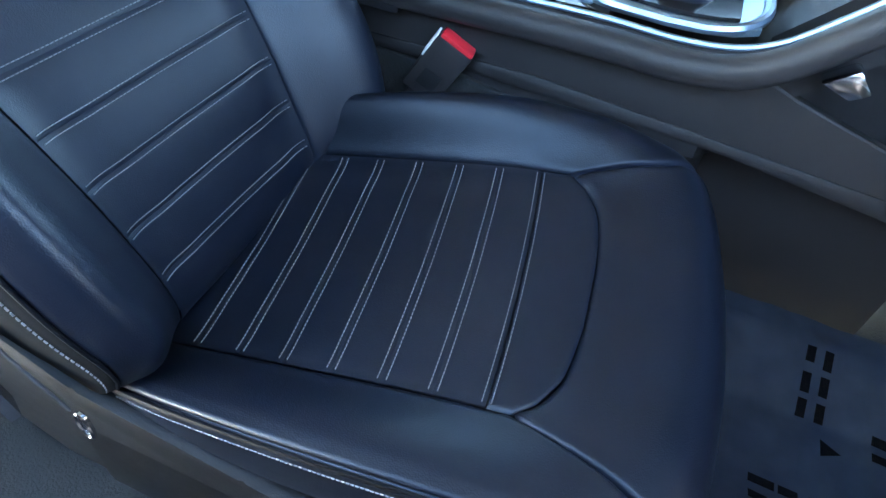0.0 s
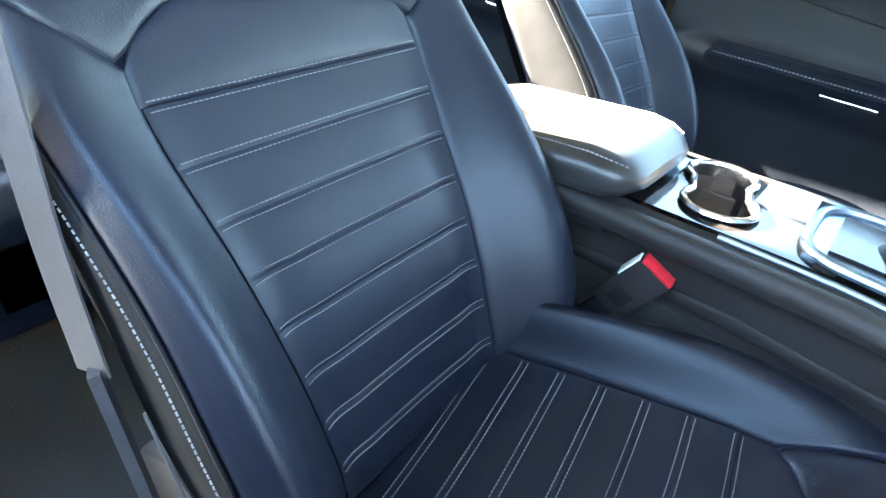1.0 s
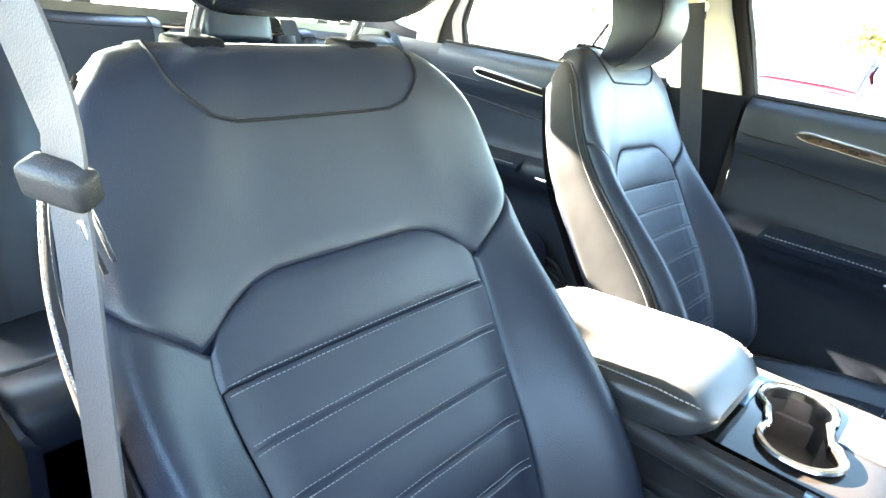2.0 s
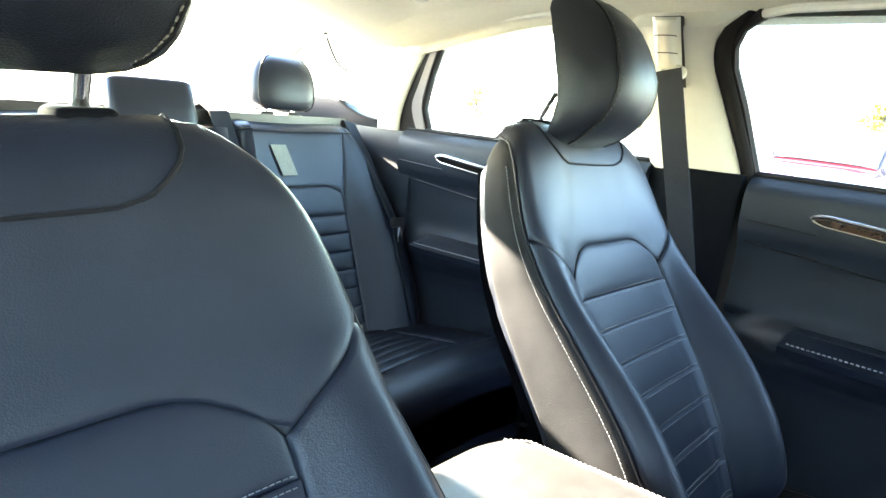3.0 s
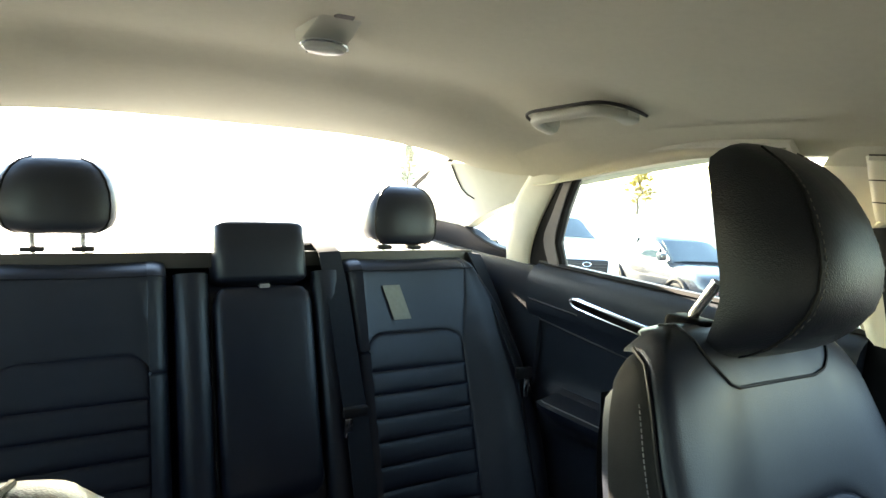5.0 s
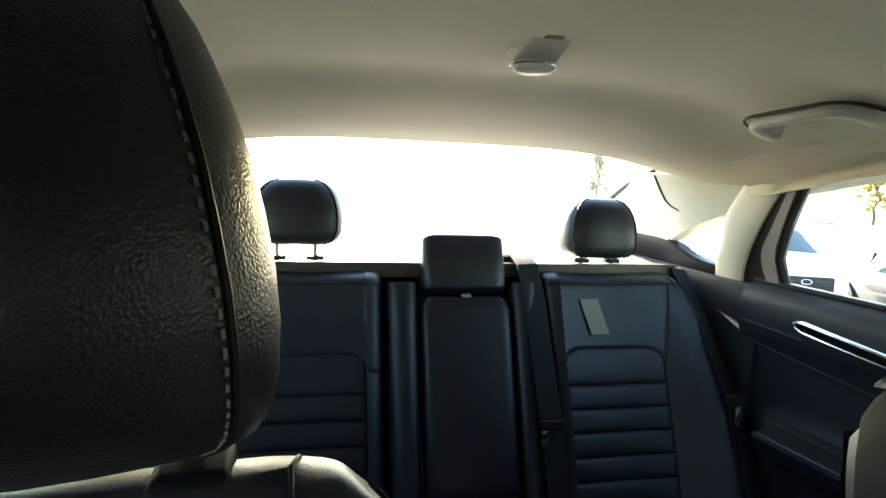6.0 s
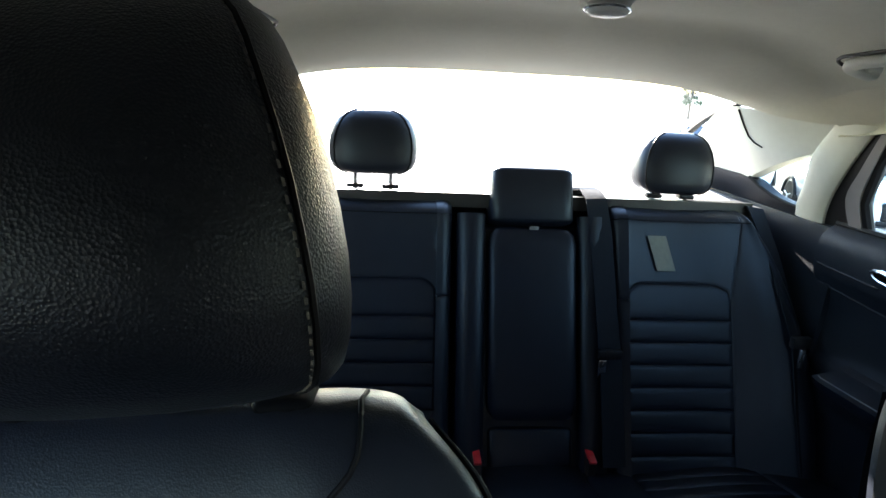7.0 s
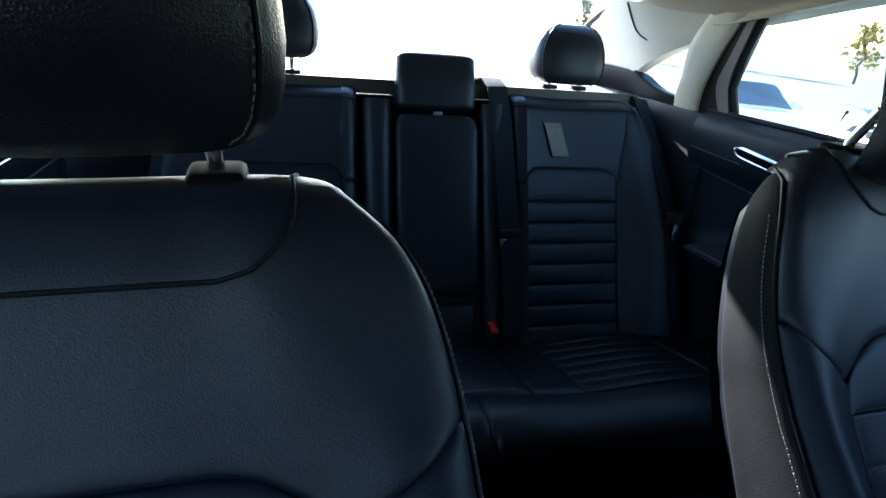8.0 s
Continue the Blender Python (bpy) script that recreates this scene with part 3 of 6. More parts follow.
bench = thing("rear_bench", "black leather rear bench seat with ribbed outer places", "car seat")
cush = part("cushion", sheet(lambda u, v: rear_cushion_surface(-1 + 2 * u, -0.04 + 0.64 * v) + Vector((0, 0, -0.012)), 60, 40), LEATHER, bench, "black leather bench cushion")
for sg in (1, -1):
    lo, hi = sorted((0.34 * sg, 0.78 * sg))
    cuts = [0.0 + 0.036 * k for k in range(8)]
    for a, b in zip(cuts, cuts[1:]):
        part("rib", pad(rear_cushion_surface, lambda u, v, a=a, b=b: (lo + (hi - lo) * u, a + (b - a) * v), 16, 8, 0.003, 0.010, (0.27, b - a), 0.002), LEATHER_FLAT, cush)
    l2, h2 = sorted((0.78 * sg, 0.99 * sg))
    part("outer_pad", pad(rear_cushion_surface, lambda u, v: (l2 + (h2 - l2) * u, -0.02 + 0.27 * v), 12, 24, 0.006, 0.012, (0.13, 0.27), 0.006), LEATHER, cush)
    l3, h3 = sorted((0.17 * sg, 0.34 * sg))
    part("inner_pad", pad(rear_cushion_surface, lambda u, v: (l3 + (h3 - l3) * u, -0.02 + 0.27 * v), 12, 24, 0.006, 0.012, (0.11, 0.27), 0.004), LEATHER, cush)
    l4, h4 = sorted((0.0, 0.99 * sg))
    part("front_pad", pad(rear_cushion_surface, lambda u, v: (l4 + (h4 - l4) * u, 0.255 + 0.33 * v), 30, 20, 0.006, 0.012, (0.6, 0.3)), LEATHER, cush, "smooth leather cushion front")
part("middle_pad", pad(rear_cushion_surface, lambda u, v: (-0.17 + 0.34 * u, -0.02 + 0.27 * v), 16, 20, 0.006, 0.012, (0.22, 0.27), 0.008), LEATHER, cush)

for side in (-1, 1):
    S = rear_surface(side)
    flip = -1 if side > 0 else 1

    def span(a, b):
        return (a, b) if flip > 0 else (-b, -a)
    rest = part("outer_backrest", sheet(lambda u, v: S(-1 + 2 * u, -0.06 + (REAR_TOP + 0.06) * v) + Vector((0, -0.012, -0.004)), 48, 36), LEATHER, bench, "black leather outer backrest")
    lines = [0.03 + 0.0465 * k for k in range(7)]
    a0, b0 = span(-0.5, 0.42)
    for a, b in zip([-0.03] + lines, lines):
        part("rib", pad(S, lambda u, v, a=a, b=b: (a0 + (b0 - a0) * u, a + (b - a) * v), 18, 8, 0.0035, 0.010, (0.23, b - a), 0.002), LEATHER_FLAT, rest)
    m0, m1 = a0 + 0.14, b0 - 0.14
    arch = poly((a0, 0.352), (a0 + 0.03, 0.372), (m0, 0.386), (m1, 0.386), (b0 - 0.03, 0.372), (b0, 0.352))
    part("upper_rib", pad(S, coons(line((a0, lines[-1]), (b0, lines[-1])), arch, line((a0, lines[-1]), (a0, 0.352)), line((b0, lines[-1]), (b0, 0.352))), 24, 10, 0.004, 0.012, (0.23, 0.05), 0.001), LEATHER_FLAT, rest)
    arch_u = poly((-0.5, 0.352), (-0.47, 0.372), (-0.36, 0.386), (0.28, 0.386), (0.39, 0.372), (0.42, 0.352))
    corner = poly((0.42, 0.352), (0.46, 0.42), (0.54, 0.49), (0.66, REAR_TOP - 0.03), (0.70, REAR_TOP - 0.001))

    def mirrored(c):
        if flip > 0:
            return c
        return lambda u, v: (lambda q: (-q[0], q[1]))(c(1 - u, v))
    part("inner_bolster", pad(S, mirrored(lambda u, v: (-0.985 + 0.485 * u, -0.05 + 0.402 * v)), 14, 30, 0.003, 0.010, (0.05, 0.4)), LEATHER, rest)
    low_edge = poly((0.42, -0.05), (0.42, 0.352), (0.46, 0.42), (0.54, 0.49), (0.66, REAR_TOP - 0.03), (0.70, REAR_TOP - 0.001))
    part("outer_bolster", pad(S, mirrored(coons(line((0.42, -0.05), (0.985, -0.05)), line((0.70, REAR_TOP - 0.001), (0.985, REAR_TOP - 0.001)), low_edge, line((0.985, -0.05), (0.985, REAR_TOP - 0.001)))), 20, 40, 0.003, 0.010, (0.15, 0.6)), LEATHER, rest, "broad leather outer bolster")
    full_seam = poly((-0.985, 0.352), (-0.5, 0.352), (-0.47, 0.372), (-0.36, 0.386), (0.28, 0.386), (0.39, 0.372), (0.42, 0.352))
    part("shoulder_panel", pad(S, mirrored(coons(full_seam, line((-0.985, REAR_TOP - 0.001), (0.70, REAR_TOP - 0.001)), line((-0.985, 0.352), (-0.985, REAR_TOP - 0.001)), corner)), 36, 24, 0.0016, 0.006, (0.35, 0.2)), LEATHER, rest, "smooth leather shoulder panel")
    topline = [on_surface(S, lambda t: (-0.9 + 1.8 * t, REAR_TOP - 0.046), 0.0006)(k / 40)[0] for k in range(41)]
    part("top_seam", tube(topline, 0.0014, 6), PIPING, rest)

# fold-down middle
fold = tagged(new("middle_backrest"), "fold-down leather middle backrest")
fold.parent = bench
part("centre_frame", sheet(lambda u, v: rear_space(-0.16 + 0.32 * u, rear_roll(-0.03 + 0.545 * v, -0.022 - 0.05 * max(0, abs(2 * u - 1) - 0.9) * 10, 0.52), -0.03 + 0.545 * v), 24, 24), LEATHER, fold)
for sg in (1, -1):
    part("edge_pad", loft([[rear_space(sg * (0.128 + 0.030 * math.cos(a)), -0.012 + (0.030 if k else 0.026) * math.sin(a) * (0.75 if math.sin(a) > 0 else 1.4), v) for a in (2 * math.pi * i / 20 for i in range(20))] for k, v in ((0, -0.03), (1, 0.0), (1, 0.15), (1, 0.3), (1, 0.45), (1, 0.50), (0, 0.522))]), LEATHER, fold, "rounded leather edge pad")


def cushion_block(half, v0, v1, n0, n1, r=0.02, power=0.22):
    """A soft block on the rear backrest's axes."""
    rings = []
    for k, inset in ((0.0, 0.014), (0.03, 0.004), (0.08, 0.0), (0.5, 0.0), (0.92, 0.0), (0.97, 0.004), (1.0, 0.014)):
        v = v0 + (v1 - v0) * k
        ring = []
        for i in range(32):
            a = 2 * math.pi * i / 32
            X = math.copysign(abs(math.cos(a)) ** power, math.cos(a)) * (half - inset)
            N = (n0 + n1) / 2 + math.copysign(abs(math.sin(a)) ** (power + 0.15), math.sin(a)) * ((n1 - n0) / 2 - inset * 0.6)
            ring.append(rear_space(X, N, v))
        rings.append(ring)
    return loft(rings)


part("armrest_pad", cushion_block(0.092, 0.105, 0.492, -0.06, 0.012), LEATHER, fold, "folded leather armrest")
part("lower_pad", cushion_block(0.088, -0.02, 0.088, -0.06, -0.010), LEATHER, fold)
part("pull_tab", box(RX - 0.010, RX + 0.010, -1.212, -1.204, 1.033, 1.041, 0.002), STITCH, fold, "small grey pull tab")
mid_head = tagged(new("middle_head_restraint"), "low black leather middle head restraint")
mid_head.parent = bench
part("padding", cushion_block(0.088, 0.505, 0.622, -0.085, 0.012, power=0.25), LEATHER, mid_head)


def rear_head(x, lift, f0):
    head = tagged(new("outer_head_restraint"), "black leather outer head restraint on two posts")
    head.parent = bench
    rings = []
    for k, f in ((0, 0.66), (0.03, 0.80), (0.09, 0.91), (0.2, 0.98), (0.4, 1.0), (0.56, 0.985), (0.72, 0.93), (0.85, 0.83), (0.94, 0.69), (1, 0.46)):
        z = 1.108 + lift + 0.130 * k
        half = 0.094 * f0 * f * (1 - 0.10 * max(0, k - 0.5))
        ring = []
        for i in range(36):
            a = 2 * math.pi * i / 36
            X = math.copysign(abs(math.cos(a)) ** 0.55, math.cos(a)) * half
            Y = -1.318 - 0.02 * k + math.copysign(abs(math.sin(a)) ** 0.6, math.sin(a)) * 0.052 * f - 0.008 * (X / 0.094) ** 2
            ring.append(Vector((RX + x + X, Y, z)))
        rings.append(ring)
    pd = part("padding", loft(rings), LEATHER, head)
    for sg in (1, -1):
        seam = [r[(4 if sg > 0 else 14)] for r in rings]
        part("head_seam", tube([p + Vector((0, 0.0008, 0)) for p in seam], 0.0018, 6), PIPING, head)
        part("post", tube([(RX + x + sg * 0.038, -1.325, 1.06), (RX + x + sg * 0.038, -1.325, 1.13)], 0.005, 10), CHROME, head, "chrome post")
        part("post_sleeve", box(RX + x + sg * 0.038 - 0.018, RX + x + sg * 0.038 + 0.018, -1.337, -1.313, 1.088, 1.098, 0.003), PLASTIC, head)


rear_head(-0.335, -0.004, 0.95)
rear_head(0.335, 0.016, 1.0)
part("rear_shell", box(RX - 0.60, RX + 0.60, -1.46, -1.34, 0.45, 1.055, 0.02), PLASTIC, bench, "black backrest shell")
part("top_cover", slab(lambda u, v: (RX - 0.50 + 1.0 * u, -1.262 - 0.09 * v, 1.094 - 0.012 * v), 20, 6, (0, 0, -0.03)), LIDSKIN, bench, "smooth black top cover")

# pale sheet put in for a patch of reflected light on the leather
light_patch = thing("paper_label", "small patch of reflected light on the rear backrest, built as a pale sheet", "label")
part("sheet", slab(lambda u, v: rear_space(-0.306 + 0.040 * u + 0.020 * v, 0.0035, 0.412 + 0.074 * v), 4, 6, (0, -0.001, 0)), mat("light_patch_colour", (0.15, 0.155, 0.12), 0.6, scale=40, vary=0.2), light_patch)

# ---------- the car body ----------
def belt_x(y):
    return smooth_lut([(-2.0, 0.61), (-1.5, 0.63), (-1.1, 0.650), (-0.7, 0.705), (-0.35, 0.762), (0.0, 0.785), (0.7, 0.765), (1.2, 0.72)], y)


def roof_x(y):
    return smooth_lut([(-1.9, 0.46), (-1.32, 0.485), (-1.06, 0.575), (-0.7, 0.605), (-0.36, 0.62), (0.2, 0.60), (0.65, 0.56)], y)


ROOF_EDGE = [(-1.9, 1.05), (-1.32, 1.297), (-1.2, 1.285), (-1.09, 1.280), (-0.9, 1.318), (-0.7, 1.350), (-0.36, 1.357), (0.0, 1.352), (0.3, 1.325), (0.65, 1.27)]
ROOF_MID = [(-1.34, 1.340), (-1.22, 1.366), (-1.10, 1.405), (-1.045, 1.4295), (-1.015, 1.4375), (-0.97, 1.4385), (-0.85, 1.440), (-0.4, 1.445), (0.1, 1.43), (0.4, 1.39), (0.65, 1.33)]


def side_x(y, z):
    k = (z - 1.075) / (1.30 - 1.075)
    return belt_x(y) + (roof_x(y) - belt_x(y)) * k


def roof_at(u, v):
    """u across, v from the rear window to the windscreen."""
    w = 2 * u - 1
    y = -1.335 + 1.985 * v
    y += 0.05 * w * w * (1 - v) ** 8
    zm, ze = smooth_lut(ROOF_MID, y), smooth_lut(ROOF_EDGE, y)
    p = 3.2 + 1.5 * max(0, 1 - abs(y + 1.0) * 3)
    return Vector((w * roof_x(y), y, ze + (zm - ze) * (1 - abs(w) ** p)))


ceiling = tagged(mesh_ob("ceiling", slab(roof_at, 40, 60, (0, 0, 0.035)), LINER), "beige cloth headliner of the car roof", "headliner", kind="structure")
tagged(mesh_ob("roof", slab(lambda u, v: roof_at(0.5 + (u - 0.5) * 1.04, v) + Vector((0, 0, 0.045)), 20, 30, (0, 0, 0.01)), mat("dark_car_paint", (0.02, 0.022, 0.026), 0.3, coat=0.8)), "dark painted car roof skin", "car roof", kind="structure")

for sg in (1, -1):
    def roll_at(u, v, sg=sg):
        y = -1.09 + 1.74 * u
        a = -0.5 + 2.7 * v
        k = max(0.0, 1 - v / 0.35)          # the inner edge runs out into the headliner
        ceil_z = roof_at(1 - 0.5 * (0.0516 / roof_x(y)), (y + 1.335) / 1.985).z
        ze = smooth_lut(ROOF_EDGE, y) + 0.002
        return Vector((sg * (roof_x(y) - 0.012 + 0.020 * math.sin(a) - 0.030 * k), y, ze - 0.020 * (1 - math.cos(a)) * 0.75 + (ceil_z - 0.001 - ze) * k ** 1.5))
    tagged(mesh_ob("headliner_edge", slab(roll_at, 60, 8, (sg * 0.10, 0, 0.004)), LINER), "beige rolled headliner edge over the doors", "headliner edge", kind="structure")

floor = tagged(mesh_ob("floor", slab(lambda u, v: (-0.76 + 1.52 * u, -1.95 + 3.15 * v, 0.370 + 0.03 * math.exp(-((-0.76 + 1.52 * u) / 0.13) ** 4) + 0.004 * noise.noise((u * 40, v * 60, 0))), 70, 90, (0, 0, -0.06)), CARPET), "dark carpeted car floor with a raised tunnel", "car floor", kind="structure")

body = thing("car_body", "dark inner body of the car with sills and shelf", "car body", kind="structure")
for sg in (1, -1):
    part("door_sill", loft([[Vector((sg * (x0 + dx), y, z)) for dx, z in ((-0.06, 0.26), (-0.055, 0.35), (-0.03, 0.385), (0.05, 0.39), (0.16, 0.37), (0.18, 0.34), (0.18, 0.20), (-0.06, 0.20))] for y, x0 in ((-1.25, 0.66), (-0.9, 0.70), (-0.3, 0.715), (0.5, 0.715), (1.05, 0.70))]), SLEEVE, body, "black plastic door sill")
    part("rear_quarter_lining", slab(lambda u, v: (sg * (belt_x(-1.10 - 0.85 * u) - 0.01 - 0.03 * (1 - v)), -1.10 - 0.85 * u, 0.42 + 0.655 * v), 16, 12, (sg * 0.03, 0, 0)), DOORSKIN, body, "dark rear quarter lining")
part("rear_bulkhead", box(-0.62, 0.62, -1.98, -1.93, 0.25, 1.06, 0.01), PLASTIC, body)
part("firewall", box(-0.76, 0.76, 1.10, 1.16, 0.20, 0.98, 0.02), PLASTIC, body)
part("bonnet", slab(lambda u, v: (-0.80 + 1.6 * u, 1.12 + 1.25 * v, 1.0 - 0.22 * v ** 1.6 - 0.05 * (2 * u - 1) ** 2), 16, 16, (0, 0, -0.05)), bpy.data.materials["dark_car_paint"], body, "dark painted bonnet")
for sg in (1, -1):
    part("rear_wing", slab(lambda u, v: (sg * (belt_x(-1.1) + 0.05 + 0.12 * (1 - v)), -1.15 - 1.0 * u, 0.3 + 0.76 * v), 8, 8, (sg * 0.02, 0, 0)), bpy.data.materials["dark_car_paint"], body)
    part("front_wing", slab(lambda u, v: (sg * (0.80 + 0.05 * (1 - v)), 1.05 + 1.2 * u, 0.3 + 0.66 * v), 8, 8, (sg * 0.02, 0, 0)), bpy.data.materials["dark_car_paint"], body)

shelf = tagged(mesh_ob("parcel_shelf", slab(lambda u, v: ((-0.55 + 1.10 * u) + RX * (1 - v), -1.36 - 0.53 * v, 1.072 + 0.010 * math.sin(math.pi * v)), 24, 14, (0, 0, -0.03)), mat("grey_shelf_felt", (0.20, 0.20, 0.20), 0.95, scale=60, vary=0.2, bump=0.6, bump_scale=700)), "grey felt parcel shelf behind the rear bench", "parcel shelf", kind="structure")


def side_sheet(side, corners, nu, nv, thick=0.03, bulge=0.0):
    """A panel on the car's upper side between four (y, z) corners: rear low, front low, front high, rear high."""
    a, b, c, d = (Vector((*p, 0)) for p in corners)

    def at(u, v):
        p = (a.lerp(b, u)).lerp(d.lerp(c, u), v)
        return Vector((side * (side_x(p.x, p.y) - bulge * 4 * u * (1 - u)), p.x, p.y))
    return slab(at, nu, nv, (side * thick, 0, 0))


def side_strip(side, rear, front, z0, z1, thick=0.03, bulge=0.0, lift=0.0, nu=8, nv=14, tuck=9.0):
    """A strip on the upper side between two edges, each a table of (z, y)."""
    def at(u, v):
        z = z0 + (z1 - z0) * v
        y = smooth_lut(rear, z) * (1 - u) + smooth_lut(front, z) * u
        return Vector((side * (side_x(y, z) - bulge * math.sqrt(max(0.0, 4 * u * (1 - u))) - lift + 1.6 * max(0.0, z - tuck)), y, z))
    return slab(at, nu, nv, (side * thick, 0, 0))


def pillar_at(side, y, z, lift=0.0):
    """A place on the inner face of the centre pillar's trim."""
    return Vector((side * (side_x(y, z) - 0.020 - lift), y, z))


for side in (-1, 1):
    # centre pillar between the doors
    pil = thing("centre_pillar", "light grey upper and black lower pillar trim between the doors", "pillar trim", kind="structure")
    part("upper_trim", side_strip(side, [(1.07, -0.492), (1.37, -0.53)], [(1.07, -0.326), (1.20, -0.352), (1.265, -0.367), (1.30, -0.362), (1.325, -0.342), (1.350, -0.30)], 1.072, 1.348, 0.05, 0.020, nu=14, nv=30, tuck=1.318), TRIM, pil, "light grey plastic trim")
    part("lower_trim", slab(lambda u, v: (side * (belt_x(-0.42) - 0.010 - 0.014 * math.sqrt(4 * u * (1 - u)) - 0.02 * (1 - v)), -0.505 + 0.19 * u, 0.36 + 0.722 * v), 12, 16, (side * 0.06, 0, 0)), SLEEVE, pil, "black plastic trim")
    part("door_seal", side_strip(side, [(0.70, -0.318), (1.07, -0.326), (1.20, -0.352), (1.265, -0.368), (1.30, -0.363), (1.325, -0.343), (1.345, -0.306)], [(0.70, -0.304), (1.07, -0.303), (1.20, -0.325), (1.265, -0.340), (1.30, -0.336), (1.325, -0.319), (1.345, -0.298)], 0.70, 1.342, 0.03, 0.006, -0.004, 4, 30), RUBBER, pil, "black rubber door seal")
    part("centre_post", loft([[Vector((side * (x + dx), y, z)) for dx, y in ((0.03, -0.50), (0.03, front), (0.09, front), (0.09, -0.50))] for x, z, front in ((0.735, 0.30, -0.33), (0.735, 1.05, -0.33), (0.73, 1.08, -0.40), (0.60, 1.33, -0.42))]), bpy.data.materials["dark_car_paint"], pil, "dark painted door post")
    # rear pillar
    rear = thing("rear_pillar", "light grey rear pillar trim round a small quarter window", "pillar trim", kind="structure")
    part("front_strip", side_strip(side, [(1.05, -1.268), (1.10, -1.236), (1.15, -1.196), (1.222, -1.155), (1.285, -1.10)], [(1.05, -1.182), (1.10, -1.158), (1.15, -1.126), (1.222, -1.072), (1.285, -1.018)], 1.050, 1.284, 0.03, 0.007), TRIM, rear, "light grey pillar strip")
    part("sail_panel", side_sheet(side, ((-1.365, 1.138), (-1.150, 1.222), (-1.030, 1.284), (-1.335, 1.300)), 14, 10, 0.03, 0.003), TRIM, rear, "light grey sail panel")
    part("sail_rear", side_sheet(side, ((-1.75, 1.11), (-1.365, 1.138), (-1.335, 1.300), (-1.345, 1.300)), 12, 10, 0.03, 0.0), TRIM, rear)
    part("lower_quarter", side_strip(side, [(1.00, -1.80), (1.15, -1.75)], [(1.00, -1.10), (1.052, -1.16), (1.0521, -1.255), (1.095, -1.240), (1.106, -1.306), (1.136, -1.365), (1.142, -1.42)], 1.00, 1.140, 0.03, 0.004, 0.002, 10, 24), DOORSKIN, rear, "dark lower quarter trim")
    glass = prism([(-1.40, 1.150), (-1.24, 1.05), (-1.13, 1.06), (-1.10, 1.25)], "x", 0, 0.004)
    for v in glass.verts:
        v.co.x = side * (side_x(v.co.y, v.co.z) + 0.034) + v.co.x
    q = part("quarter_glass", glass, TINT, rear, "small tinted quarter window", smooth=False)
    q.visible_shadow = False
    edge = [Vector((side * (side_x(y, z) - 0.001), y, z)) for y, z in ((-1.366, 1.139), (-1.34, 1.120), (-1.306, 1.106), (-1.27, 1.099), (-1.237, 1.096))]
    part("glass_seal", tube(edge, 0.004, 6), RUBBER, rear)
    part("sail_seam", tube([Vector((side * (side_x(y, z) - 0.003), y, z)) for y, z in ((-1.296, 1.292), (-1.300, 1.262), (-1.300, 1.236), (-1.290, 1.224), (-1.272, 1.216))], 0.0018, 6), RUBBER, rear, "dark parting line")


# ---------- doors ----------
def door_in(z, arm=0.05):
    return smooth_lut([(0.34, 0.030), (0.45, 0.034), (0.56, 0.012), (0.70, 0.010), (0.735, 0.022), (0.764, arm), (0.794, arm + 0.006), (0.817, arm - 0.006), (0.830, 0.012), (0.90, 0.004), (0.955, 0.010), (0.985, 0.026), (1.03, 0.030), (1.062, 0.024), (1.082, 0.002)], z)


